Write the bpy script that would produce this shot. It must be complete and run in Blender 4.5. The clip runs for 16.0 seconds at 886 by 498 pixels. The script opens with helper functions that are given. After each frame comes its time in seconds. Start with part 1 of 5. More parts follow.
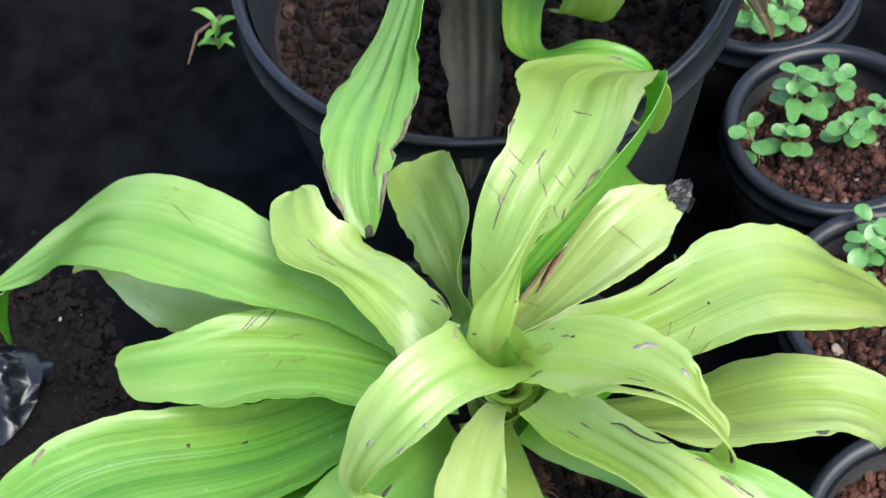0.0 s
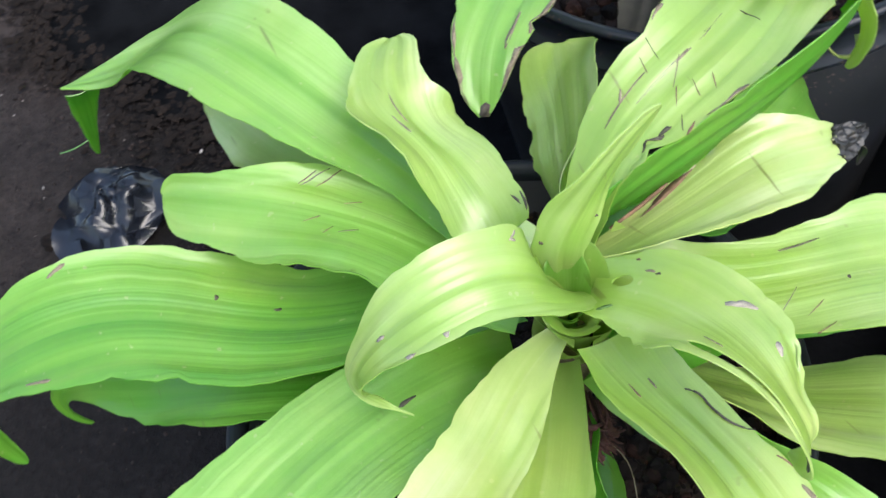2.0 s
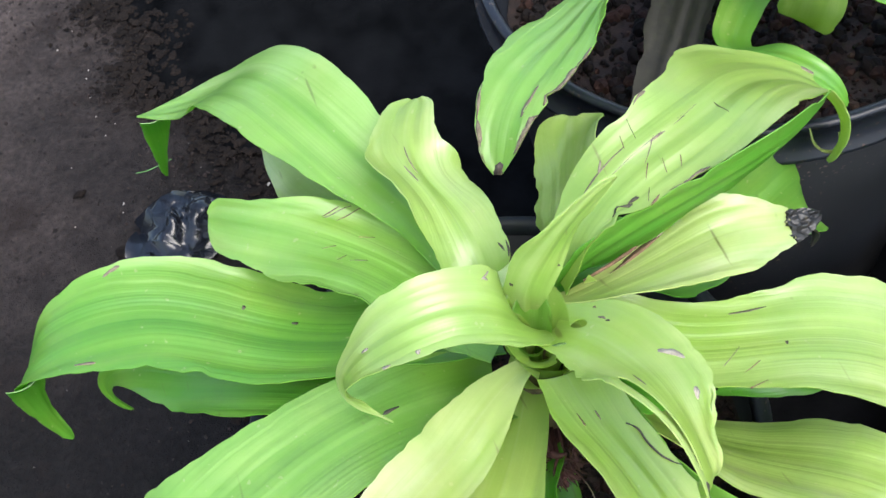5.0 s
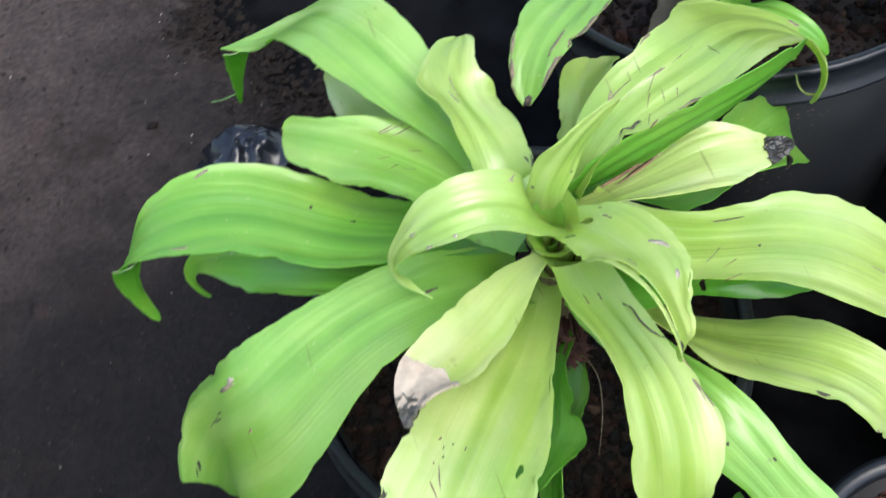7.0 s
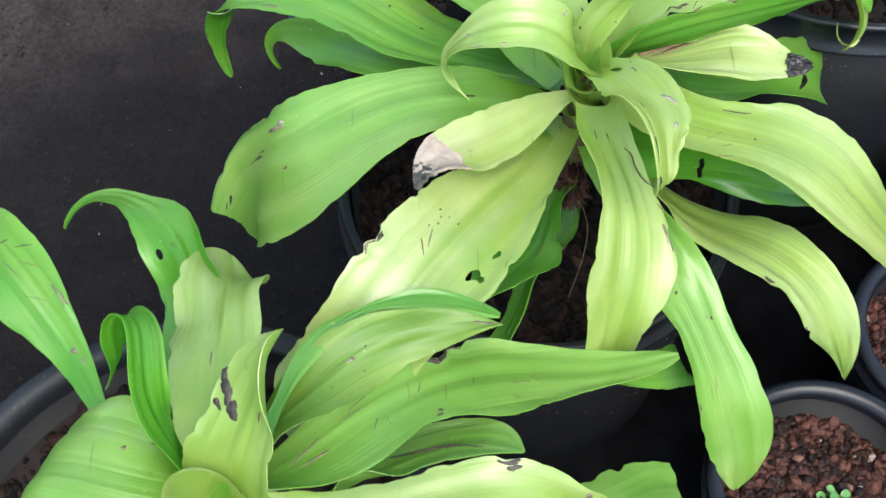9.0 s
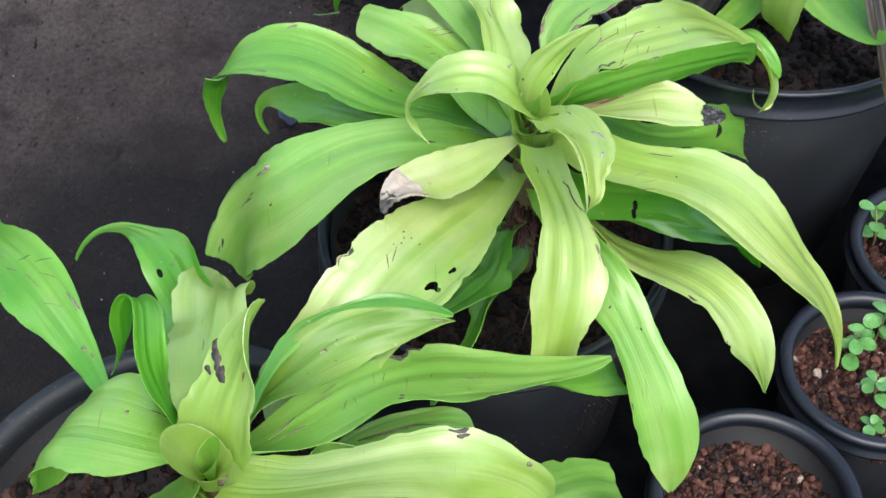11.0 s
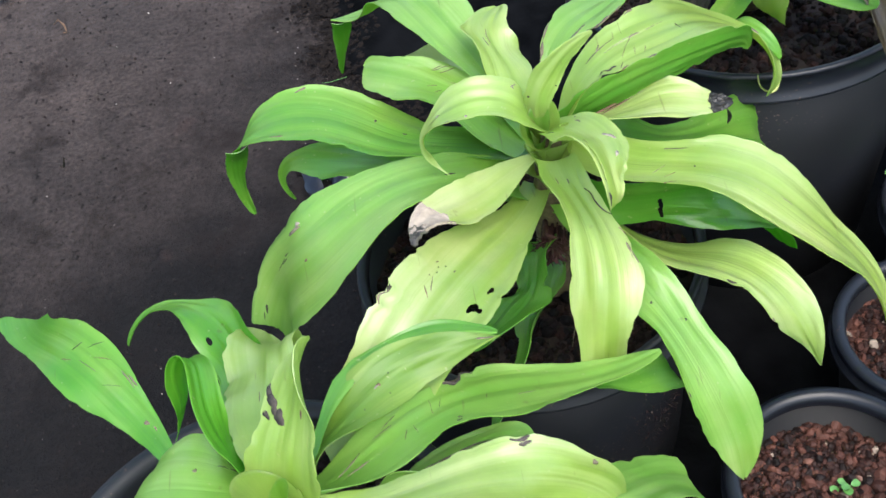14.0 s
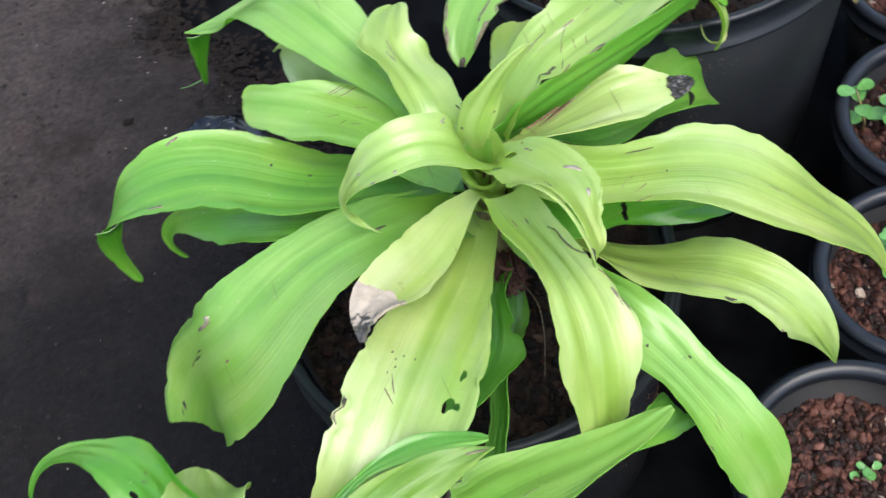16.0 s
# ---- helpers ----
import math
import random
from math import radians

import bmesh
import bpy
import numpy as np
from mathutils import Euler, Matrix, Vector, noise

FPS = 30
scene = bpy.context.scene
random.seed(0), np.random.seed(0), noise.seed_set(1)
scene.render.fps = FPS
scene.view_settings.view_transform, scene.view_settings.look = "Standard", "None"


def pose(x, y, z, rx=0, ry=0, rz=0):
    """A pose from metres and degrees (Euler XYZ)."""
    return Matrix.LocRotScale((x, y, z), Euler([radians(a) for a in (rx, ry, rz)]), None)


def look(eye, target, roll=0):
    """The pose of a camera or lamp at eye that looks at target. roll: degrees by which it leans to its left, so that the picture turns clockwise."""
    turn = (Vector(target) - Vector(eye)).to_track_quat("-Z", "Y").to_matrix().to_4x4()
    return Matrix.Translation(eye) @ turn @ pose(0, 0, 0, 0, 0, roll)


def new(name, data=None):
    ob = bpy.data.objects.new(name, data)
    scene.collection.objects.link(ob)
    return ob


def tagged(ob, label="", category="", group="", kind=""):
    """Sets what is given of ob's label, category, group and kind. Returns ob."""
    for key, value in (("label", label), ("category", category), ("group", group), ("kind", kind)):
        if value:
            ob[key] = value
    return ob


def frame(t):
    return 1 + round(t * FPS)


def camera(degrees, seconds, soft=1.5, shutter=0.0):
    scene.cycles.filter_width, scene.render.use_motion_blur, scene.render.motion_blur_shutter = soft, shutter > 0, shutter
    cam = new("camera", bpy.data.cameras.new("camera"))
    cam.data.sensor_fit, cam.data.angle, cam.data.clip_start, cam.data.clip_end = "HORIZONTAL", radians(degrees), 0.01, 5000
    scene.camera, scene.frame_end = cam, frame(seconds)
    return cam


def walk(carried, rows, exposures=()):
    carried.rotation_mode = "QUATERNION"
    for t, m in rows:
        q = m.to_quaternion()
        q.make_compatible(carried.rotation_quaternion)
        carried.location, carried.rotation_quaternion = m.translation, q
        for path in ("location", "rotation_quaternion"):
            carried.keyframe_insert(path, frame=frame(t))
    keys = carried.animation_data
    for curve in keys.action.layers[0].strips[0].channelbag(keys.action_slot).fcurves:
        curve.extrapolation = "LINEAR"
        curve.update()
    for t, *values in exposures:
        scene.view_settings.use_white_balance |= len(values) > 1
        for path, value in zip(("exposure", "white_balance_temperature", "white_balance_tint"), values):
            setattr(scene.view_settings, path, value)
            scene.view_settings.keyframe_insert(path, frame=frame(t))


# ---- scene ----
cam = camera(38.45, 16.0, shutter=0.5)
PATH = [
    (0, look((-0.0726, -0.4183, 0.7029), (0.1129, -0.1496, 0.1995), -10.14)),
    (0.5, look((-0.0590, -0.3968, 0.6776), (0.1112, -0.1416, 0.1620), -10.53)),
    (1, look((-0.0445, -0.4074, 0.6486), (0.0965, -0.1273, 0.1370), -13.56)),
    (1.5, look((-0.0358, -0.4097, 0.6389), (0.0759, -0.1208, 0.1250), -13.98)),
    (2, look((-0.0234, -0.4180, 0.6345), (0.0555, -0.1151, 0.1226), -14.28)),
    (2.5, look((-0.0090, -0.4303, 0.6344), (0.0395, -0.1112, 0.1287), -14.06)),
    (3, look((0.0011, -0.4464, 0.6321), (0.0316, -0.1067, 0.1384), -13.20)),
    (3.5, look((0.0042, -0.4559, 0.6349), (0.0338, -0.1066, 0.1480), -12.12)),
    (4, look((0.0020, -0.4554, 0.6491), (0.0441, -0.1127, 0.1585), -11.56)),
    (6.5, look((-0.0165, -0.5124, 0.7253), (0.0342, -0.1764, 0.2307), -15.97)),
    (7, look((-0.0206, -0.5354, 0.7425), (0.0104, -0.2050, 0.2426), -14.47)),
    (7.5, look((-0.0291, -0.5651, 0.7481), (-0.0104, -0.2368, 0.2462), -11.00)),
    (8, look((-0.0361, -0.5876, 0.7542), (-0.0219, -0.2698, 0.2455), -6.22)),
    (8.5, look((-0.0343, -0.6113, 0.7650), (-0.0237, -0.3004, 0.2519), -2.88)),
    (9, look((-0.0278, -0.6372, 0.7726), (-0.0189, -0.3215, 0.2624), -0.65)),
    (9.5, look((-0.0236, -0.6602, 0.7826), (-0.0121, -0.3359, 0.2779), 0.92)),
    (10, look((-0.0213, -0.6868, 0.7912), (-0.0051, -0.3467, 0.2971), 1.98)),
    (12.5, look((-0.0038, -0.7945, 0.8221), (0.0017, -0.3918, 0.3774), -7.41)),
    (13, look((0.0000, -0.8000, 0.8182), (0.0000, -0.3948, 0.3757), -9.75)),
    (13.5, look((-0.0050, -0.7959, 0.8059), (-0.0067, -0.3866, 0.3671), -11.02)),
    (14, look((-0.0113, -0.7688, 0.7990), (-0.0153, -0.3652, 0.3551), -11.85)),
    (14.5, look((-0.0191, -0.7232, 0.7983), (-0.0211, -0.3355, 0.3404), -12.35)),
    (15, look((-0.0228, -0.6673, 0.8036), (-0.0177, -0.3057, 0.3248), -13.35)),
    (15.5, look((-0.0217, -0.6316, 0.7890), (-0.0028, -0.2831, 0.3010), -14.54)),
    (16, look((-0.0187, -0.6039, 0.7781), (0.0202, -0.2713, 0.2803), -16.63)),
]
walk(cam, PATH, [(0.0, 1.77), (4.0, 1.83), (6.5, 1.79), (8.5, 1.73), (10.0, 1.73), (12.5, 1.77), (16.0, 1.73)])

# ---- light ----
world = bpy.data.worlds.new("overcast_sky")
scene.world = world
world.use_nodes = True
wn = world.node_tree
sky = wn.nodes.new("ShaderNodeTexSky")
sky.sky_type = "NISHITA"
sky.sun_disc = False
sky.sun_elevation = radians(61)
sky.sun_rotation = radians(166)
sky.air_density = 1.1
sky.dust_density = 2.5
sky.ozone_density = 1.0
wn.links.new(sky.outputs[0], wn.nodes["Background"].inputs[0])
wn.nodes["Background"].inputs[1].default_value = 0.15

sun_data = bpy.data.lights.new("sun", "SUN")
sun_data.energy = 1.35
sun_data.angle = radians(45)
sun_data.color = (1.0, 0.985, 0.955)
sun = new("sun", sun_data)
sun.matrix_world = look((0.4, -1.6, 3.0), (0, 0, 0))


# ---- materials ----
def material(name):
    m = bpy.data.materials.new(name)
    m.use_nodes = True
    return m, m.node_tree, m.node_tree.nodes["Principled BSDF"]


def node(tree, kind, **values):
    n = tree.nodes.new(kind)
    for key, value in values.items():
        n.inputs[key.replace("_", " ")].default_value = value
    return n


def ramp(tree, source, stops):
    n = tree.nodes.new("ShaderNodeValToRGB")
    while len(n.color_ramp.elements) < len(stops):
        n.color_ramp.elements.new(0.5)
    for e, (at, c) in zip(n.color_ramp.elements, stops):
        e.position, e.color = at, (*c, 1)
    tree.links.new(source, n.inputs[0])
    return n.outputs[0]


def mixed(tree, fac, a, b, blend="MIX"):
    n = tree.nodes.new("ShaderNodeMix")
    n.data_type, n.blend_type = "RGBA", blend
    for socket, value in ((n.inputs[0], fac), (n.inputs[6], a), (n.inputs[7], b)):
        if isinstance(value, bpy.types.NodeSocket):
            tree.links.new(value, socket)
        else:
            socket.default_value = value if socket.type != "RGBA" else (*value, 1)
    return n.outputs[2]


def math_node(tree, op, a, b=0.0):
    n = tree.nodes.new("ShaderNodeMath")
    n.operation = op
    for socket, value in zip(n.inputs, (a, b)):
        if isinstance(value, bpy.types.NodeSocket):
            tree.links.new(value, socket)
        else:
            socket.default_value = value
    return n.outputs[0]


def bump(tree, bsdf, height, strength, distance):
    n = node(tree, "ShaderNodeBump", Strength=strength, Distance=distance)
    tree.links.new(height, n.inputs["Height"])
    tree.links.new(n.outputs[0], bsdf.inputs["Normal"])
    return n


def leaf_material(name, base, pale, deep, through_color, gloss=0.34, film=0.65):
    """Waxy strap leaf: lengthwise veins, pale streaks, a deeper midrib, small scars. UVMap: share across and along; Span: the same in steps of 5 cm and 20 cm."""
    m, t, b = material(name)
    uv = t.nodes.new("ShaderNodeUVMap")
    uv.uv_map = "UVMap"
    sep = t.nodes.new("ShaderNodeSeparateXYZ")
    t.links.new(uv.outputs[0], sep.inputs[0])
    info = t.nodes.new("ShaderNodeObjectInfo")
    span = t.nodes.new("ShaderNodeUVMap")
    span.uv_map = "Span"
    real = t.nodes.new("ShaderNodeSeparateXYZ")
    t.links.new(span.outputs[0], real.inputs[0])

    def streak(across, along, detail):
        map_ = t.nodes.new("ShaderNodeCombineXYZ")
        t.links.new(math_node(t, "MULTIPLY", real.outputs[0], across), map_.inputs[0])
        t.links.new(math_node(t, "MULTIPLY", real.outputs[1], along), map_.inputs[1])
        t.links.new(math_node(t, "MULTIPLY", info.outputs["Random"], 40.0), map_.inputs[2])
        n = node(t, "ShaderNodeTexNoise", Scale=1.0, Detail=detail)
        t.links.new(map_.outputs[0], n.inputs["Vector"])
        return n.outputs[0]

    broad = streak(5.0, 0.9, 2.0)
    veins = streak(13.0, 0.8, 1.0)
    fine = streak(48.0, 2.0, 1.0)
    col = mixed(t, 0.9, base, ramp(t, broad, [(0.30, deep), (0.5, base), (0.74, pale)]))
    col = mixed(t, ramp(t, veins, [(0.45, (0, 0, 0)), (0.72, (0.22, 0.22, 0.22))]), col, pale)
    col = mixed(t, ramp(t, fine, [(0.34, (0.36, 0.36, 0.36)), (0.50, (0, 0, 0))]), col, deep)
    # broad uneven patches, greener and yellower
    place = t.nodes.new("ShaderNodeTexCoord")
    patch = node(t, "ShaderNodeTexNoise", Scale=13.0, Detail=3.0, Roughness=0.6)
    t.links.new(place.outputs["Object"], patch.inputs["Vector"])
    col = mixed(t, 0.8, col, ramp(t, patch.outputs[0], [(0.34, (0.78, 0.94, 0.66)), (0.5, (1.0, 1.0, 1.0)), (0.66, (1.16, 1.06, 1.06))]), "MULTIPLY")
    # greener along the middle, paler to the margins, a thin midrib
    off = math_node(t, "ABSOLUTE", math_node(t, "SUBTRACT", sep.outputs[0], 0.5))
    col = mixed(t, ramp(t, off, [(0.0, (0.34, 0.34, 0.34)), (0.24, (0, 0, 0))]), col, deep)
    col = mixed(t, ramp(t, off, [(0.28, (0, 0, 0)), (0.5, (0.18, 0.18, 0.18))]), col, pale)
    # deeper green foot: own pigment, plus crown shade worked into the colour
    col = mixed(t, ramp(t, sep.outputs[1], [(0.03, (0.72, 0.72, 0.72)), (0.40, (0, 0, 0))]), col, deep)
    rib = ramp(t, off, [(0.0, (0.22, 0.22, 0.22)), (0.03, (0, 0, 0))])
    col = mixed(t, rib, col, pale)
    # margin a little yellower
    rim = ramp(t, off, [(0.488, (0, 0, 0)), (0.5, (0.06, 0.06, 0.06))])
    col = mixed(t, rim, col, (0.34, 0.30, 0.08))
    # brown scratches and specks
    scar = node(t, "ShaderNodeTexNoise", Scale=75.0, Detail=3.0, Roughness=0.7)
    t.links.new(place.outputs["Object"], scar.inputs["Vector"])
    col = mixed(t, ramp(t, scar.outputs[0], [(0.70, (0, 0, 0)), (0.76, (0.65, 0.65, 0.65))]), col, (0.10, 0.075, 0.03))
    blot = node(t, "ShaderNodeTexNoise", Scale=22.0, Detail=4.0)
    t.links.new(place.outputs["Object"], blot.inputs["Vector"])
    col = mixed(t, ramp(t, blot.outputs[0], [(0.5, (0, 0, 0)), (0.8, (0.20, 0.20, 0.20))]), col, (0.50, 0.49, 0.11))
    mott = node(t, "ShaderNodeTexNoise", Scale=48.0, Detail=6.0, Roughness=0.7)
    t.links.new(place.outputs["Object"], mott.inputs["Vector"])
    col = mixed(t, 0.55, col, ramp(t, mott.outputs[0], [(0.32, (0.72, 0.80, 0.62)), (0.66, (1.22, 1.14, 1.25))]), "MULTIPLY")
    # pale pin-prick specks
    dots = node(t, "ShaderNodeTexNoise", Scale=330.0, Detail=1.0)
    t.links.new(place.outputs["Object"], dots.inputs["Vector"])
    col = mixed(t, ramp(t, dots.outputs[0], [(0.73, (0, 0, 0)), (0.78, (0.6, 0.6, 0.6))]), col, (0.55, 0.56, 0.26))
    # hairline scratches, lying at all angles
    for spin, stretch in ((0.5, 420.0), (2.2, 360.0)):
        turned = t.nodes.new("ShaderNodeMapping")
        turned.inputs["Rotation"].default_value = (0.3 * spin, 0.2, spin)
        turned.inputs["Scale"].default_value = (stretch, 26.0, 60.0)
        t.links.new(place.outputs["Object"], turned.inputs["Vector"])
        line = node(t, "ShaderNodeTexNoise", Scale=1.0, Detail=1.0)
        t.links.new(turned.outputs[0], line.inputs["Vector"])
        col = mixed(t, ramp(t, line.outputs[0], [(0.755, (0, 0, 0)), (0.80, (0.6, 0.6, 0.6))]), col, (0.11, 0.085, 0.03))
    t.links.new(col, b.inputs["Base Color"])
    b.inputs["Specular IOR Level"].default_value = 0.9
    b.inputs["Coat Weight"].default_value = film
    b.inputs["Coat Roughness"].default_value = 0.29
    ribs = streak(26.0, 0.5, 1.0)
    height = math_node(t, "ADD", math_node(t, "ADD", veins, math_node(t, "MULTIPLY", ribs, 0.3)), math_node(t, "MULTIPLY", fine, 0.26))
    height = math_node(t, "ADD", height, math_node(t, "MULTIPLY", mott.outputs[0], 0.35))
    bump(t, b, height, 0.5, 0.0018)
    t.links.new(ramp(t, mott.outputs[0], [(0.3, (gloss - 0.06,) * 3), (0.7, (gloss + 0.12,) * 3)]), b.inputs["Roughness"])
    glow = t.nodes.new("ShaderNodeBsdfTranslucent")
    t.links.new(mixed(t, 0.75, col, through_color), glow.inputs[0])
    both = t.nodes.new("ShaderNodeMixShader")
    both.inputs[0].default_value = 0.56
    t.links.new(b.outputs[0], both.inputs[1])
    t.links.new(glow.outputs[0], both.inputs[2])
    t.links.new(both.outputs[0], t.nodes["Material Output"].inputs[0])
    return m


LIME = leaf_material("lime_leaf", (0.362, 0.510, 0.133), (0.530, 0.628, 0.295), (0.266, 0.430, 0.066), (0.449, 0.605, 0.102))
GREEN = leaf_material("green_leaf", (0.165, 0.400, 0.044), (0.250, 0.475, 0.082), (0.092, 0.310, 0.030), (0.211, 0.520, 0.040), 0.38, 0.25)
DEEP = leaf_material("deep_green_leaf", (0.115, 0.370, 0.024), (0.220, 0.490, 0.068), (0.070, 0.300, 0.018), (0.167, 0.510, 0.026), 0.34, 0.25)
FRESH = leaf_material("fresh_green_leaf", (0.250, 0.480, 0.084), (0.397, 0.600, 0.196), (0.169, 0.400, 0.044), (0.336, 0.580, 0.072), 0.43)
PALE = leaf_material("pale_leaf", (0.50, 0.575, 0.235), (0.64, 0.68, 0.42), (0.36, 0.48, 0.12), (0.54, 0.61, 0.16))
CHARRED = leaf_material("charred_leaf_end", (0.022, 0.020, 0.019), (0.11, 0.10, 0.095), (0.004, 0.0035, 0.003), (0.02, 0.017, 0.014), 0.6)
ASHEN = leaf_material("ashen_leaf_tip", (0.085, 0.080, 0.070), (0.26, 0.25, 0.22), (0.014, 0.013, 0.012), (0.07, 0.065, 0.05), 0.6)
OLIVE = leaf_material("olive_green_leaf", (0.190, 0.340, 0.040), (0.300, 0.440, 0.090), (0.120, 0.270, 0.025), (0.260, 0.430, 0.040), 0.5, 0.1)
WITHERED = leaf_material("withered_leaf", (0.085, 0.062, 0.026), (0.40, 0.34, 0.20), (0.010, 0.007, 0.004), (0.16, 0.115, 0.045), 0.4)
GREYED = leaf_material("shrivelled_grey_leaf", (0.11, 0.105, 0.085), (0.33, 0.33, 0.30), (0.02, 0.018, 0.014), (0.12, 0.12, 0.09), 0.6)


def rough_material(name, dark, light, scale, rough, depth, metal=0.0, spec=0.4, fine=6.0):
    m, t, b = material(name)
    place = t.nodes.new("ShaderNodeTexCoord")
    a = node(t, "ShaderNodeTexNoise", Scale=scale, Detail=6.0, Roughness=0.65)
    c = node(t, "ShaderNodeTexNoise", Scale=scale * fine, Detail=4.0)
    t.links.new(place.outputs["Object"], a.inputs["Vector"])
    t.links.new(place.outputs["Object"], c.inputs["Vector"])
    both = math_node(t, "ADD", math_node(t, "MULTIPLY", a.outputs[0], 0.6), math_node(t, "MULTIPLY", c.outputs[0], 0.4))
    t.links.new(ramp(t, both, [(0.36, dark), (0.64, light)]), b.inputs["Base Color"])
    b.inputs["Roughness"].default_value = rough
    b.inputs["Metallic"].default_value = metal
    b.inputs["Specular IOR Level"].default_value = spec
    bump(t, b, both, 0.6, depth)
    return m


BURNT = rough_material("dry_leaf_tip", (0.008, 0.007, 0.006), (0.075, 0.062, 0.050), 120, 0.8, 0.001)
TAN = rough_material("bleached_leaf_end", (0.19, 0.155, 0.115), (0.33, 0.28, 0.215), 45, 0.7, 0.0008)
SMUT = rough_material("dark_dead_leaf", (0.002, 0.0024, 0.002), (0.014, 0.014, 0.008), 40, 0.6, 0.001, spec=0.2)
SCAR = rough_material("leaf_scar", (0.012, 0.016, 0.008), (0.07, 0.06, 0.035), 300, 0.8, 0.0004)
GREY_SCAR = rough_material("grey_leaf_scar", (0.06, 0.05, 0.03), (0.20, 0.17, 0.11), 300, 0.8, 0.0004)
STEM = rough_material("ringed_stem", (0.05, 0.035, 0.018), (0.17, 0.14, 0.07), 90, 0.6, 0.001)
WEED_STEM = rough_material("weed_stem", (0.16, 0.20, 0.05), (0.36, 0.38, 0.12), 90, 0.5, 0.001)
BROWN_STEM = rough_material("brown_stem", (0.06, 0.035, 0.02), (0.20, 0.12, 0.07), 120, 0.8, 0.002)
ROOT = rough_material("red_root", (0.014, 0.005, 0.004), (0.075, 0.027, 0.021), 120, 0.8, 0.001)
PALE_SCAR = rough_material("pale_grey_scar", (0.13, 0.115, 0.085), (0.31, 0.28, 0.22), 300, 0.8, 0.0004)
MOSS = rough_material("green_hole", (0.03, 0.07, 0.012), (0.08, 0.16, 0.03), 200, 0.7, 0.0005)
SEEDLING = rough_material("seedling_leaf", (0.038, 0.125, 0.024), (0.090, 0.225, 0.058), 60, 0.3, 0.0005)
SEEDLING_STEM = rough_material("seedling_stem", (0.06, 0.035, 0.02), (0.16, 0.14, 0.05), 90, 0.5, 0.0005)
BAG = rough_material("crumpled_plastic", (0.003, 0.0038, 0.0052), (0.009, 0.011, 0.016), 14, 0.22, 0.001)

PALE_GRIT = rough_material("pale_grit", (0.10, 0.09, 0.08), (0.34, 0.31, 0.28), 200, 0.8, 0.0005)
MUD = rough_material("trodden_mud", (0.0025, 0.002, 0.0018), (0.011, 0.008, 0.0062), 90, 0.9, 0.002, spec=0.08)


def soil_material(name, dark, mid, light, chip, rough=0.85):
    m, t, b = material(name)
    geo = t.nodes.new("ShaderNodeNewGeometry")
    place = t.nodes.new("ShaderNodeTexCoord")
    a = node(t, "ShaderNodeTexNoise", Scale=260.0, Detail=4.0)
    t.links.new(place.outputs["Object"], a.inputs["Vector"])
    col = ramp(t, geo.outputs["Random Per Island"], [(0.0, dark), (0.45, mid), (0.955, light), (0.975, tuple(1.3 * c for c in light)), (0.985, chip)])
    col = mixed(t, 0.7, col, ramp(t, a.outputs[0], [(0.3, (0.35, 0.35, 0.35)), (0.7, (1, 1, 1))]), "MULTIPLY")
    t.links.new(col, b.inputs["Base Color"])
    b.inputs["Roughness"].default_value = rough
    b.inputs["Specular IOR Level"].default_value = 0.2
    bump(t, b, a.outputs[0], 0.8, 0.0012)
    return m


BED = rough_material("fine_dark_soil", (0.003, 0.002, 0.0016), (0.018, 0.009, 0.0065), 160, 0.9, 0.002)
GRAVEL = soil_material("laterite_gravel", (0.004, 0.002, 0.0017), (0.025, 0.0088, 0.0060), (0.090, 0.036, 0.025), (0.27, 0.215, 0.17), 0.65)
# dark mix, its colours lowered further to stand for shade under the leaves
COIR = soil_material("shade_darkened_potting_mix", (0.0012, 0.0008, 0.0007), (0.0045, 0.0022, 0.0016), (0.022, 0.009, 0.006), (0.05, 0.03, 0.02))


def pot_material(name, base, dusty, gloss=(0.42, 0.62), spec=0.35):
    """Black nursery plastic, faintly brushed, with a film of dust and splashes of dirt."""
    m, t, b = material(name)
    place = t.nodes.new("ShaderNodeTexCoord")
    a = node(t, "ShaderNodeTexNoise", Scale=9.0, Detail=5.0, Roughness=0.6)
    c = node(t, "ShaderNodeTexNoise", Scale=420.0, Detail=2.0)
    for n in (a, c):
        t.links.new(place.outputs["Object"], n.inputs["Vector"])
    col = mixed(t, ramp(t, a.outputs[0], [(0.4, (0, 0, 0)), (0.75, (0.5, 0.5, 0.5))]), base, dusty)
    specks = math_node(t, "MULTIPLY", ramp(t, c.outputs[0], [(0.66, (0, 0, 0)), (0.70, (1, 1, 1))]),
                       ramp(t, a.outputs[0], [(0.52, (0, 0, 0)), (0.62, (1, 1, 1))]))
    col = mixed(t, specks, col, (0.07, 0.048, 0.036))
    t.links.new(col, b.inputs["Base Color"])
    t.links.new(ramp(t, a.outputs[0], [(0.3, (gloss[0],) * 3), (0.8, (gloss[1],) * 3)]), b.inputs["Roughness"])
    b.inputs["Specular IOR Level"].default_value = spec
    bump(t, b, a.outputs[0], 0.15, 0.002)
    return m


POT = pot_material("black_nursery_plastic", (0.0030, 0.0036, 0.0046), (0.0080, 0.0090, 0.0118), spec=0.27)
RIM = pot_material("black_pot_rim", (0.005, 0.0064, 0.0092), (0.015, 0.018, 0.0255), (0.30, 0.46), 0.30)

DULL_RIM = pot_material("dull_black_pot_rim", (0.006, 0.0075, 0.009), (0.018, 0.021, 0.026), (0.45, 0.65), 0.3)


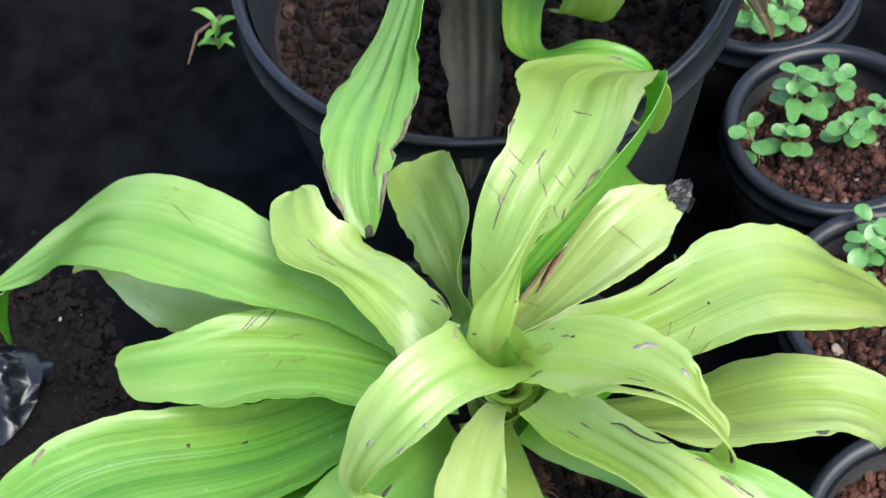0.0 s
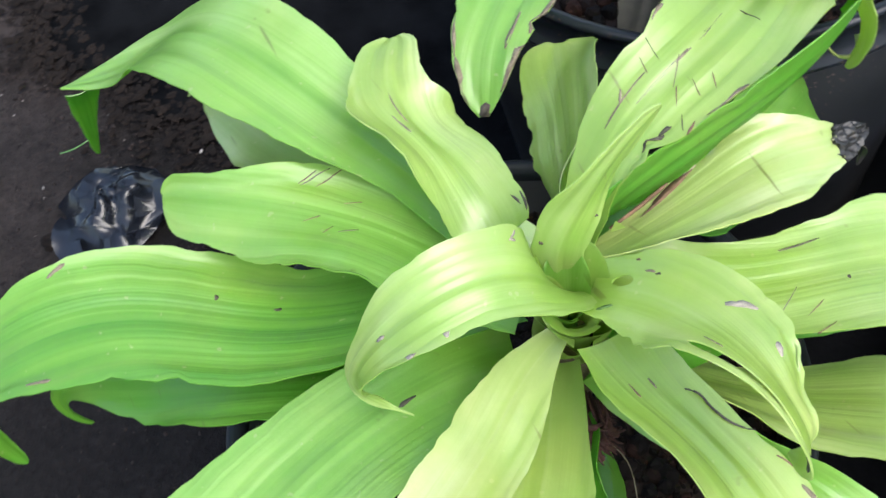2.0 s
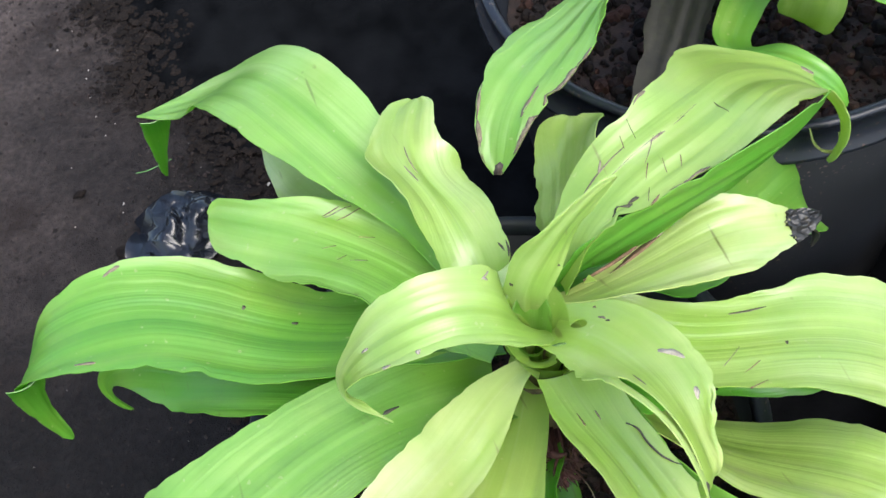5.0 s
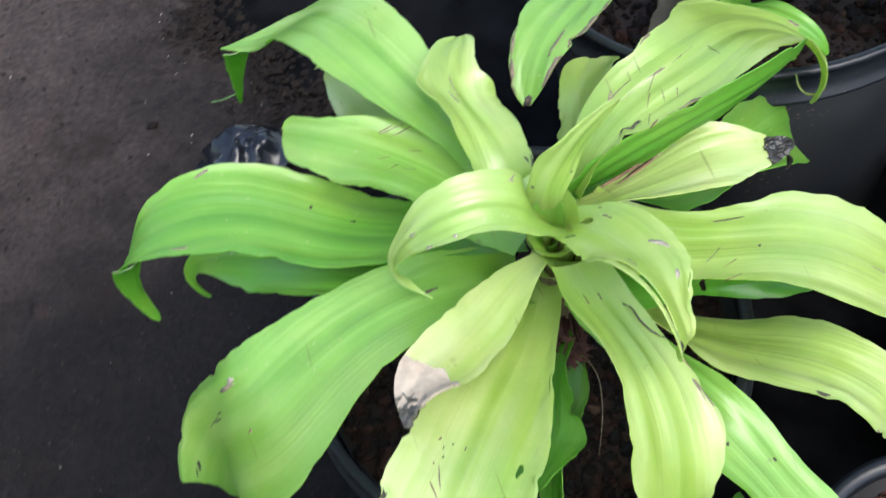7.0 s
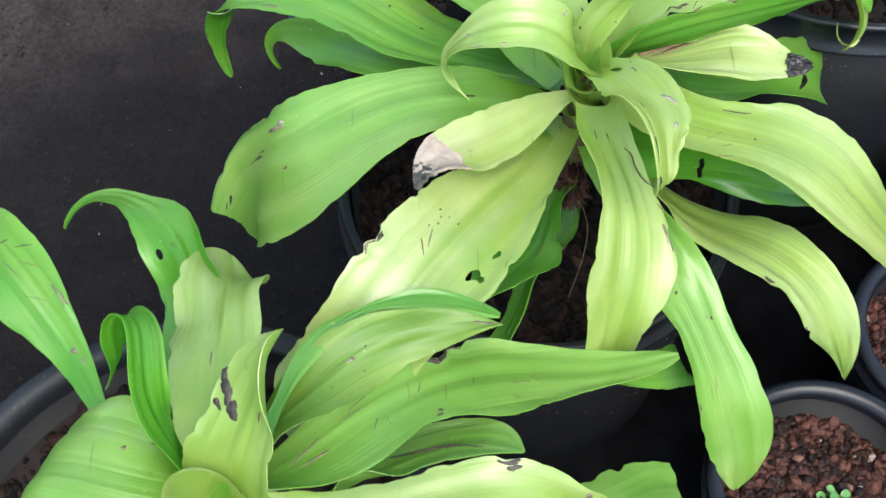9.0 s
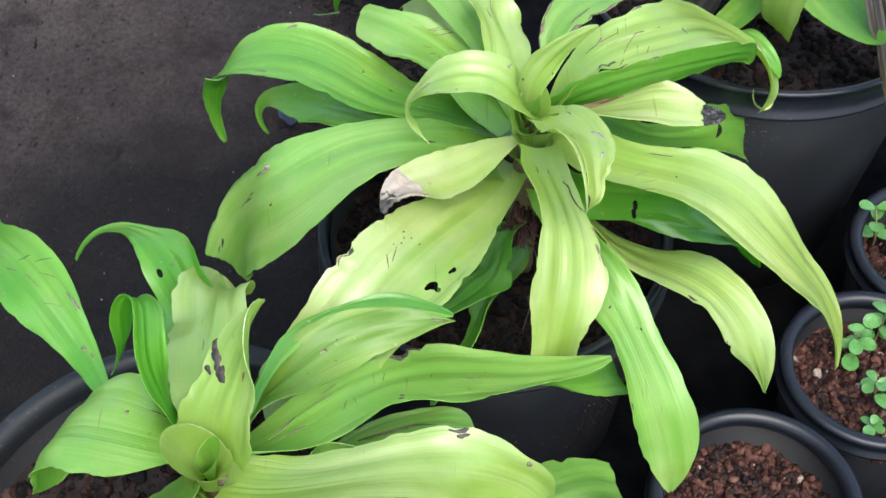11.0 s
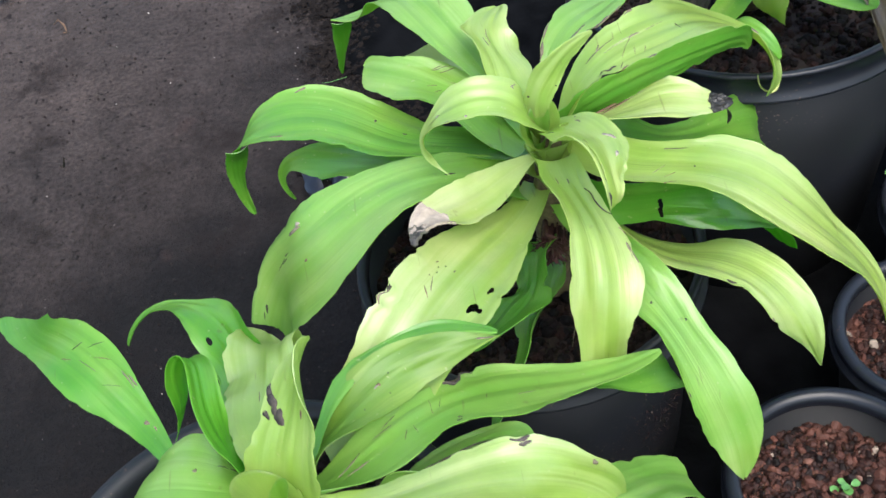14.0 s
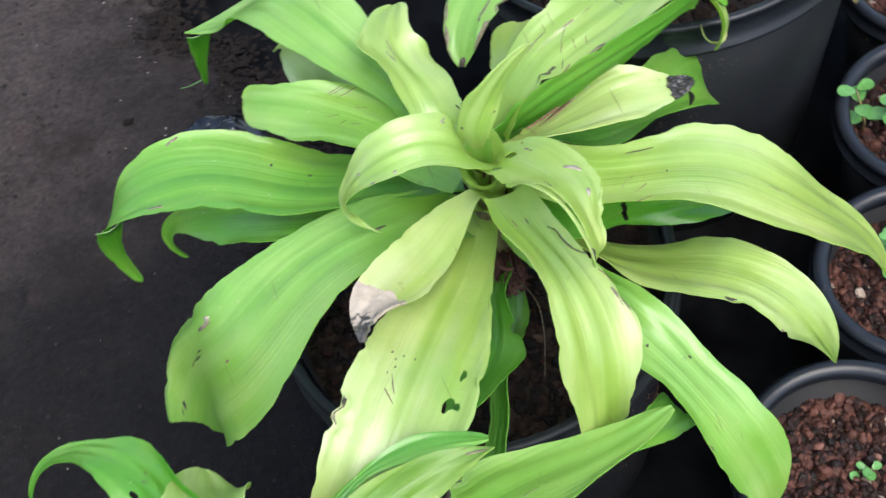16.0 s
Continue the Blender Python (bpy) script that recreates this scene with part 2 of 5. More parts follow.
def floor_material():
    """Trodden grey-brown ground screed: shade painted in round the pots, uneven damp patches, dark specks, scattered
    grit, faint red stains.
    """
    m, t, b = material("brown_screed_painted_shade")
    place = t.nodes.new("ShaderNodeTexCoord")

    def n(scale, detail, rough=0.6):
        x = node(t, "ShaderNodeTexNoise", Scale=scale, Detail=detail, Roughness=rough)
        t.links.new(place.outputs["Object"], x.inputs["Vector"])
        return x.outputs[0]

    big, mid, grit, speck = n(3.2, 5.0), n(24.0, 6.0, 0.7), n(210.0, 5.0, 0.7), n(95.0, 4.0, 0.65)
    # shade round the pots put into the colour, paler further off, with an uneven edge
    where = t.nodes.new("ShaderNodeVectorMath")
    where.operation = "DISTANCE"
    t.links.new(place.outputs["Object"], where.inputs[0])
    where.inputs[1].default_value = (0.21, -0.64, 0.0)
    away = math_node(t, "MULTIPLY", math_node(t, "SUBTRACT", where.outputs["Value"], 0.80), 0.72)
    # dry is low in the painted shade, high on the open ground
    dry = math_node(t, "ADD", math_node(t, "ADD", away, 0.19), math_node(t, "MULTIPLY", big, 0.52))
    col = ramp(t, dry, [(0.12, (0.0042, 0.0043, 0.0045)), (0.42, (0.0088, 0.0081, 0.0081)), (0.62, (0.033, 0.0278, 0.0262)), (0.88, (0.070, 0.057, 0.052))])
    col = mixed(t, 0.55, col, ramp(t, mid, [(0.3, (0.42, 0.41, 0.40)), (0.7, (1.5, 1.44, 1.38))]), "MULTIPLY")
    col = mixed(t, 0.8, col, ramp(t, grit, [(0.32, (0.45, 0.44, 0.43)), (0.70, (1.55, 1.5, 1.46))]), "MULTIPLY")
    col = mixed(t, ramp(t, speck, [(0.61, (0, 0, 0)), (0.67, (0.85, 0.85, 0.85))]), col, (0.005, 0.004, 0.004))
    blotch = n(11.0, 5.0, 0.72)
    col = mixed(t, ramp(t, blotch, [(0.54, (0, 0, 0)), (0.66, (0.75, 0.75, 0.75))]), col, (0.011, 0.008, 0.007))
    red = n(9.0, 3.0)
    col = mixed(t, ramp(t, red, [(0.66, (0, 0, 0)), (0.8, (0.4, 0.4, 0.4))]), col, (0.07, 0.034, 0.028))
    t.links.new(col, b.inputs["Base Color"])
    t.links.new(ramp(t, big, [(0.3, (0.5, 0.5, 0.5)), (0.7, (0.85, 0.85, 0.85))]), b.inputs["Roughness"])
    b.inputs["Specular IOR Level"].default_value = 0.06
    bump(t, b, math_node(t, "ADD", mid, grit), 0.8, 0.004)
    return m


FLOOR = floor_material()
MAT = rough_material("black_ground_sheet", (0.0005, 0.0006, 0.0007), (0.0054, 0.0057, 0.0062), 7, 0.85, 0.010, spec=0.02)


# ---- building helpers ----
def part(name, bm, mat, parent, label="", smooth_faces=True):
    me = bpy.data.meshes.new(name)
    bm.to_mesh(me)
    bm.free()
    for f in me.polygons:
        f.use_smooth = smooth_faces
    me.materials.append(mat)
    ob = new(name, me)
    if parent:
        ob.parent = parent
        ob.matrix_parent_inverse = parent.matrix_world.inverted()
    if label:
        ob["label"] = label
    return ob


def empty(name, at):
    ob = new(name)
    ob.empty_display_size = 0.02
    ob.location = at
    bpy.context.view_layer.update()
    return ob


def lathe(bm, profile, sides=64, at=(0, 0, 0), wobble=0.0):
    """Turns a profile of (radius, height) pairs round the z axis."""
    rings = []
    for r, z in profile:
        ring = []
        for k in range(sides):
            a = 2 * math.pi * k / sides
            q = r * (1 + wobble * math.sin(2 * a + 0.7))
            ring.append(bm.verts.new((at[0] + q * math.cos(a), at[1] + q * math.sin(a), at[2] + z)))
        rings.append(ring)
    for lo, hi in zip(rings, rings[1:]):
        for k in range(sides):
            bm.faces.new((lo[k], lo[(k + 1) % sides], hi[(k + 1) % sides], hi[k]))
    return rings


def eased(values, s):
    """A smooth curve through evenly spaced values."""
    n = len(values) - 1
    e = [2 * values[0] - values[1], *values, 2 * values[-1] - values[-2]]
    x = min(max(s, 0.0), 1.0) * n
    i = min(int(x), n - 1)
    f = x - i
    a, b, c, d = e[i:i + 4]
    return b + 0.5 * f * (c - a + f * (2 * a - 5 * b + 4 * c - d + f * (3 * (b - c) + d - a)))


ROWS, COLS, SKIN = 60, 23, 0.0002


def strap(base, heading, length, rise, swing, lean, widths, seed=0, ruffle=0.0008, cup=0.06, ragged=0.0, pleat=0.00034, bites=(), fold=None, blunt=False):
    """A strap leaf: its midrib leaves base at the heading (degrees from +x), rising by the angles of rise and turning
    by those of swing along its length, leaning by lean about itself; widths in mm. bites are (side, along, depth, reach) nicks in a margin; fold is (side, from u,
    degrees, from s): a margin turned down. Returns point(u, s, lift)."""
    rng = random.Random(seed)
    ph = [rng.uniform(0, 6.28) for _ in range(6)]
    mids, sides, ups, wide = [], [], [], []
    p = Vector(base)
    last = None
    for i in range(ROWS + 1):
        s = i / ROWS
        pitch, yaw, roll = radians(eased(rise, s)), radians(heading + eased((0, *swing), s)), radians(eased(lean, s))
        t = Vector((math.cos(pitch) * math.cos(yaw), math.cos(pitch) * math.sin(yaw), math.sin(pitch)))
        if last:
            p = p + (t + last) * (0.5 * length / ROWS)
        last = t
        s0 = Vector((math.sin(yaw), -math.cos(yaw), 0))
        u0 = s0.cross(t)
        side = s0 * math.cos(roll) + u0 * math.sin(roll)
        mids.append(p.copy())
        sides.append(side)
        ups.append(side.cross(t))
        w = max(eased(widths, s), 1.0) * 0.001
        if s > 0.94 and not blunt:
            w *= math.sqrt(max(0.06, 1 - ((s - 0.94) / 0.06) ** 2 * 0.85))
        wide.append(w)

    def point(u, s, lift=0.0):
        x = min(max(s, 0), 1) * ROWS
        i = min(int(x), ROWS - 1)
        f = x - i
        c, d, n = (q[i].lerp(q[i + 1], f) for q in (mids, sides, ups))
        w = wide[i] * (1 - f) + wide[i + 1] * f
        if ragged:
            w *= 1 - ragged * abs(u) * max(0.0, noise.noise((s * 22 + seed, u * 3, seed * 0.37)))
        q = s * length / 0.2
        h = (cup + 0.10 * max(0.0, 1 - s / 0.15) ** 2) * w * u * u
        h += 2.0 * ruffle * abs(u) ** 1.5 * (noise.noise((q * 5 + ph[0], u, 0.3)) + 0.35 * noise.noise((q * 15 + ph[1], 1.5 * u, 4.0))) * min(1, 4 * s)
        h += 0.009 * w * math.cos(u * 9 + ph[2]) * min(1, 3 * s)
        crease = math.sin(math.pi * min(1.0, max(0.0, (s - 0.12) / 0.8))) * (0.6 + 0.8 * noise.noise((q * 3 + ph[1], u * 2, 6.6)))
        h += pleat * min(1.0, w / 0.03) * crease * math.cos(u * 13 + ph[4] + 1.5 * noise.noise((q * 4, ph[2], 0.0)))
        # the margin: long uneven waves with blunt corners, fine nibbling
        side_of = 1.0 if u > 0 else -1.0
        w *= 1 + 0.10 * abs(u) * (0.22 - abs(noise.noise((q * 4.3 + ph[3], 2 * side_of, 1.7)))) + 0.018 * abs(u) * noise.noise((q * 30 + ph[4], 2 * side_of, 5.1))
        for side, at, deep, reach in bites:
            if side * u > 0:
                x = abs(s - at) / reach
                if x < 1:
                    w *= 1 - deep * abs(u) * (1 - x * x) * (1 + 0.5 * noise.noise((s * 90, seed, 2.0)))
        bite = noise.noise((q * 16 + ph[5], u * 0.8, 8.3))
        if bite > 0.38 and abs(u) > 0.9 and s > 0.1:
            w *= 1 - 0.35 * (bite - 0.38)
        if fold and fold[0] * u > fold[1]:
            turned = radians(fold[2]) * min(1.0, max(0.0, (s - fold[3]) / 0.25))
            over = (abs(u) - fold[1]) * 0.5 * w
            bend = turned * min(1.0, over / 0.004)
            out = d * fold[0]
            return c + out * (0.5 * w * fold[1] + over * math.cos(bend)) + n * (h - over * math.sin(bend)) + (n * math.cos(bend) + out * math.sin(bend)) * lift
        return c + d * (0.5 * w * u) + n * (h + lift)

    def across(u, s):
        return 0.5 + 0.5 * u * eased(widths, s) * 0.02, s * length / 0.2

    point.across = across
    return point


def strap_mesh(point, s0=0.0, s1=1.0, u0=-1.0, u1=1.0, skin=SKIN, rows=ROWS, cols=COLS, crinkle=0.0, holes=(), bowed=0.0, cut=()):
    """A closed thin skin over part of a strap; holes are (u, s, radius u, radius s) left open; cut gives where it ends,
    at even steps across."""
    bm = bmesh.new()
    uv = bm.loops.layers.uv.new("UVMap")
    span = bm.loops.layers.uv.new("Span")
    top, low = {}, {}
    coord = {}
    for i in range(rows + 1):
        for j in range(cols):
            u = u0 + (u1 - u0) * j / (cols - 1)
            start = s0 + bowed * (u * u + 0.9 * noise.noise((u * 2.3, s0 * 9, 3.1)) + 0.35 * noise.noise((u * 9, s0 * 9, 1.1)))
            stop = s1
            if cut:
                stop = min(s1, eased(cut, (u + 1) / 2) + 0.006 * noise.noise((u * 7, cut[0] * 9, 2.2)))
            s = start + (stop - start) * i / rows
            lift = crinkle * noise.noise((u * 3, s * 60, 1.3)) if crinkle else 0.0
            top[i, j] = bm.verts.new(point(u, s, skin + lift))
            low[i, j] = bm.verts.new(point(u, s, -skin + lift))
            coord[top[i, j]] = coord[low[i, j]] = ((u + 1) / 2, s), point.across(u, s)
    keep = set()
    for i in range(rows):
        for j in range(cols - 1):
            u = u0 + (u1 - u0) * (j + 0.5) / (cols - 1)
            s = (coord[top[i, j]][0][1] + coord[top[i + 1, j + 1]][0][1]) / 2
            if not any(((u - a) / c) ** 2 + ((s - b) / d) ** 2 < 1 for a, b, c, d in holes):
                keep.add((i, j))
    # draw the rim of each hole onto its oval
    for i in range(1, rows if holes else 0):
        for j in range(1, cols - 1):
            if len(keep & {(i, j), (i - 1, j), (i, j - 1), (i - 1, j - 1)}) in (1, 2, 3):
                u, s = coord[top[i, j]][0]
                u = 2 * u - 1
                far, a, b = min((math.hypot((u - a) / c, (s - b) / d), a, b) for a, b, c, d in holes)
                u, s = a + (u - a) / max(far, 0.5), b + (s - b) / max(far, 0.5)
                top[i, j].co, low[i, j].co = point(u, s, skin), point(u, s, -skin)
    for i, j in keep:
        bm.faces.new((top[i, j], top[i, j + 1], top[i + 1, j + 1], top[i + 1, j]))
        bm.faces.new((low[i, j], low[i + 1, j], low[i + 1, j + 1], low[i, j + 1]))
        for (a, b), ok in ((((i, j), (i + 1, j)), (i, j - 1)), (((i + 1, j + 1), (i, j + 1)), (i, j + 1)),
                           (((i, j + 1), (i, j)), (i - 1, j)), (((i + 1, j), (i + 1, j + 1)), (i + 1, j))):
            if ok not in keep:
                for e in bm.faces.new((top[a], top[b], low[b], low[a])).edges:
                    e.smooth = False
    for v in [v for v in bm.verts if not v.link_faces]:
        bm.verts.remove(v)
    for f in bm.faces:
        for loop in f.loops:
            loop[uv].uv, loop[span].uv = coord[loop.vert]
    return bm


LEAVES = {}


def leaf(plant, key, mat, base, heading, length, rise, swing, lean, widths, label="", ends=1.0, cup=0.06, holes=(), ragged=0.10, ruffle=0.0008, pleat=0.00034, bites=(), fold=None, cut=()):
    """One leaf under its plant; ends below 1 leaves off the dry tip, which dry_tip() adds."""
    point = strap(base, heading, length, rise, swing, lean, widths, seed=len(LEAVES) + 3, cup=cup, ragged=ragged, ruffle=ruffle, pleat=pleat, bites=bites, fold=fold, blunt=bool(cut))
    rows, cols = (180, 61) if holes else (ROWS, COLS)
    ob = part("leaf", strap_mesh(point, 0.0, ends, rows=rows, cols=cols, holes=holes, cut=cut), mat, plant, label)
    LEAVES[key] = (ob, point)
    return ob


def dry_tip(key, start, label, mat, end=1.0, bowed=0.0):
    ob, point = LEAVES[key]
    part("dry_tip", strap_mesh(point, start, end, skin=0.0007, rows=20, bowed=bowed, crinkle=0.0006 if mat == TAN else 0.0020), mat, ob, label)


def scar(key, u, s, du, ds, mat=None, turn=0.0, name="scar"):
    """A small sunken mark on the leaf's skin: an uneven flat scab that follows it."""
    ob, point = LEAVES[key]
    bm = bmesh.new()
    rng = random.Random(int(1000 * (u + 2) + 7777 * s))
    ring = []
    half, long = (point.across(1, s)[0] - 0.5) * 0.05, point.across(0, 1)[1] * 0.2
    n = 14
    ph = rng.uniform(0, 6), rng.uniform(0, 6)
    for side in (1, -1):
        loop = []
        for k in range(n):
            a = 2 * math.pi * k / n
            r = 0.78 + 0.20 * math.sin(2 * a + ph[0]) + 0.14 * math.sin(3 * a + ph[1]) + 0.09 * rng.uniform(-1, 1) if side == 1 else radii[k]
            x, y = r * math.cos(a), r * math.sin(a)
            x, y = x * du * half, y * ds * long
            x, y = x * math.cos(turn) - y * math.sin(turn), x * math.sin(turn) + y * math.cos(turn)
            loop.append((bm.verts.new(point(min(1.0, max(-1.0, u + x / half)), s + y / long, side * (SKIN + 0.0002))), r))
        if side == 1:
            radii = [r for _, r in loop]
        verts = [v for v, _ in loop]
        mid = bm.verts.new(point(u, s, side * (SKIN + 0.0002)))
        for k in range(n):
            tri = (verts[k], verts[(k + 1) % n], mid)
            bm.faces.new(tri if side == 1 else tri[::-1])
        ring.append(verts)
    for k in range(n):
        bm.faces.new((ring[0][(k + 1) % n], ring[0][k], ring[1][k], ring[1][(k + 1) % n]))
    part(name, bm, mat or SCAR, ob)


def tube(bm, points, radii, sides=8):
    """A round tapering rod along points."""
    rings = []
    for i, p in enumerate(points):
        p = Vector(p)
        t = (Vector(points[min(i + 1, len(points) - 1)]) - Vector(points[max(i - 1, 0)])).normalized()
        a = t.orthogonal().normalized()
        b = t.cross(a)
        rings.append([bm.verts.new(p + (a * math.cos(2 * math.pi * k / sides) + b * math.sin(2 * math.pi * k / sides)) * radii[i]) for k in range(sides)])
    for lo, hi in zip(rings, rings[1:]):
        for k in range(sides):
            bm.faces.new((lo[k], lo[(k + 1) % sides], hi[(k + 1) % sides], hi[k]))
    bm.faces.new(rings[0][::-1])
    bm.faces.new(rings[-1])


def nursery_pot(at, r_top, r_base, height, lip, label, group, soft_rim=0.004, wobble=0.004, rim_mat=None):
    """A black nursery pot: tapered wall, broad rolled lip, floor inside."""
    pot = empty("plant_pot", at)
    wall = bmesh.new()
    t = 0.0022
    r_lip = r_top - 0.006
    lathe(wall, [(0.001, 0), (r_base - 0.004, 0), (r_base, 0.004), (r_lip, height - lip), (r_lip - t, height - lip + 0.001),
                 (r_lip - t, height - 0.006), (r_base - t, 0.006), (0.001, 0.005)], at=at, wobble=wobble)
    part("wall", wall, POT, pot)
    rim = bmesh.new()
    k = soft_rim
    lathe(rim, [(r_lip - 0.0015, height - lip - 0.001), (r_top - 0.0010, height - lip - 0.002), (r_top + 0.0008, height - lip - 0.0008), (r_top + 0.0004, height - lip + 0.0012), (r_top - 0.0022, height - lip + 0.0030),
                (r_top - 0.002, height - k), (r_top - 0.0006, height - k * 0.7), (r_top - 0.001, height - k * 0.2), (r_top - k * 0.6, height),
                (r_top - k * 1.4, height - 0.001), (r_top - k * 1.7, height - k), (r_lip - 0.0015, height - lip - 0.001)], at=at, wobble=wobble)
    part("rim", rim, rim_mat or RIM, pot)
    return tagged(pot, label, "plant pot", group)


def lump_data(fine=1):
    b = bmesh.new()
    bmesh.ops.create_icosphere(b, subdivisions=fine, radius=1.0)
    verts = [v.co.copy() for v in b.verts]
    faces = [[v.index for v in f.verts] for f in b.faces]
    b.free()
    return verts, faces


LUMP = lump_data()
STONE = lump_data(2)


def soil(at, radius, depth_z, mat, count, size, seed, label, mound=0.004):
    """Potting mix: an uneven bed with loose lumps lying on it."""
    rng = random.Random(seed)
    verts, faces = [], []
    rings, sides = 12, 48
    for i in range(rings + 1):
        for k in range(sides):
            r, a = radius * i / rings, 2 * math.pi * k / sides
            x, y = r * math.cos(a), r * math.sin(a)
            z = depth_z + mound * (1 - (r / radius) ** 2) + 0.004 * noise.noise((x * 40 + seed, y * 40, 0)) + 0.002 * noise.noise((x * 150, y * 150, seed))
            verts.append((at[0] + x, at[1] + y, at[2] + z))
    for i in range(rings):
        for k in range(sides):
            a, b = i * sides + k, i * sides + (k + 1) % sides
            faces.append((a, a + sides, b + sides, b))
    for _ in range(count):
        r, a = radius * 0.97 * math.sqrt(rng.random()), rng.uniform(0, 2 * math.pi)
        x, y = r * math.cos(a), r * math.sin(a)
        q = size * (rng.uniform(1.8, 2.9) if mat == GRAVEL and rng.random() < (0.04 if x > 0.012 else 0.008) else rng.choice((0.35, 0.45, 0.55, 0.7, 0.9, 1.2, 1.9))) * rng.uniform(0.8, 1.2)
        z = depth_z + mound * (1 - (r / radius) ** 2) + 0.004 * noise.noise((x * 40 + seed, y * 40, 0)) + q * 0.3
        turn = Euler((rng.uniform(0, 6), rng.uniform(0, 6), rng.uniform(0, 6))).to_matrix()
        sx, sy, sz = rng.uniform(0.8, 1.3), rng.uniform(0.7, 1.1), rng.uniform(0.55, 0.95)
        start = len(verts)
        form = STONE if q > 1.5 * size else LUMP
        for v in form[0]:
            bumpy = 1 + 0.35 * noise.noise(v * 1.6 + Vector((x * 900, y * 900, seed))) if form is STONE else rng.uniform(0.82, 1.15)
            w = turn @ Vector((v.x * sx, v.y * sy, v.z * sz)) * (q * bumpy)
            verts.append((at[0] + x + w.x, at[1] + y + w.y, at[2] + z + w.z))
        faces += [[start + j for j in f] for f in form[1]]
    me = bpy.data.meshes.new("soil")
    me.from_pydata(verts, [], faces)
    me.materials.append(mat)
    me.materials.append(BED)
    me.polygons.foreach_set("material_index", [1 if k < rings * sides else 0 for k in range(len(faces))])
    return tagged(new("soil", me), label, "soil", kind="stuff")


# ---- ground ----
def ground():
    bm = bmesh.new()
    xs = [-30, -8, -2.5, -1.2] + [-1.0 + 0.05 * k for k in range(45)] + [1.6, 3, 8, 30]
    ys = [-30, -8, -2.5, -1.6] + [-1.2 + 0.05 * k for k in range(53)] + [1.9, 3, 8, 30]
    grid = [[bm.verts.new((x, y, 0.0035 * noise.noise((x * 3, y * 3, 0.2)) - 0.002 if abs(x) < 2 and abs(y) < 2 else -0.002)) for y in ys] for x in xs]
    for i in range(len(xs) - 1):
        for j in range(len(ys) - 1):
            bm.faces.new((grid[i][j], grid[i + 1][j], grid[i + 1][j + 1], grid[i][j + 1]))
    return tagged(part("ground", bm, FLOOR, None), "grey-brown screed ground, shade painted dark round the pots", "ground", kind="structure")


ground()


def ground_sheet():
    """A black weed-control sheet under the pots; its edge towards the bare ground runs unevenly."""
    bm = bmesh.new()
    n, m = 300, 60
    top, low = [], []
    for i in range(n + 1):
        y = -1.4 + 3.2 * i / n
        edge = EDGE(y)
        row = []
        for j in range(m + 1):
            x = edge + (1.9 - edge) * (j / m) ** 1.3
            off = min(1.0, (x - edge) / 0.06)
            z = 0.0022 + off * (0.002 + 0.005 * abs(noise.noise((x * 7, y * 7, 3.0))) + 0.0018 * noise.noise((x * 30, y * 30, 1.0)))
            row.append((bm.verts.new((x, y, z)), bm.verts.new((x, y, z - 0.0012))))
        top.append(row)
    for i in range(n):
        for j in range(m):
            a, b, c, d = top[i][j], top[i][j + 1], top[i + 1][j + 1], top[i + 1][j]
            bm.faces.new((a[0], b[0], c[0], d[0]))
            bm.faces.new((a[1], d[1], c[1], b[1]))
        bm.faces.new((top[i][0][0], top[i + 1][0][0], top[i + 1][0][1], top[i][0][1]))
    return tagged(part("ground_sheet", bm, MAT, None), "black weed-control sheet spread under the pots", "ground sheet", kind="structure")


def EDGE(y):
    x = -0.03 - 0.10 * max(0.0, y) - 0.02 * max(0, -y)
    return x + 0.05 * noise.noise((y * 5, 0.5, 0.1)) + 0.03 * noise.noise((y * 17, 2.5, 0.1)) + 0.016 * noise.noise((y * 48, 4.5, 0.1)) + 0.008 * noise.noise((y * 120, 6.5, 0.1))


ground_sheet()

# ---- pots ----
BIG = "large plant pots"
SMALL = "small seedling pots"
MAIN, BACK, FRONT = (0.037, -0.232, 0.0), (0.2335, -0.057, 0.0), (-0.140, -0.4555, 0.0)
nursery_pot(MAIN, 0.112, 0.094, 0.195, 0.022, "black plastic nursery pot holding the lime dracaena, dirt-splashed wall", BIG, rim_mat=DULL_RIM)
nursery_pot(BACK, 0.130, 0.098, 0.252, 0.021, "large black plastic pot with a broad ribbed lip", BIG)
nursery_pot(FRONT, 0.120, 0.092, 0.230, 0.026, "large black plastic pot half hidden under leaves", BIG, soft_rim=0.007, rim_mat=DULL_RIM)
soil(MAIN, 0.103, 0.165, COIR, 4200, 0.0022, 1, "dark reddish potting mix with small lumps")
soil(BACK, 0.116, 0.198, COIR, 4200, 0.0022, 2, "dark brown potting mix, colour lowered for leaf shade")
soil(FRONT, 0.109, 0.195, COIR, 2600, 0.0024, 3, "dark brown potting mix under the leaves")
SMALL_AT = [(0.1835, -0.394, 0.0), (0.278, -0.304, 0.0), (0.347, -0.209, 0.0), (0.408, -0.108, 0.0)]
for k, at in enumerate(SMALL_AT):
    nursery_pot(at, 0.0642 if k == 0 else 0.0612, 0.045, 0.126, 0.014, "small black plastic pot filled with reddish gravel", SMALL, soft_rim=0.006)
    soil(at, 0.0545, 0.096, GRAVEL, 4200, 0.0017, 10 + k, "reddish laterite gravel and grit in a small pot")

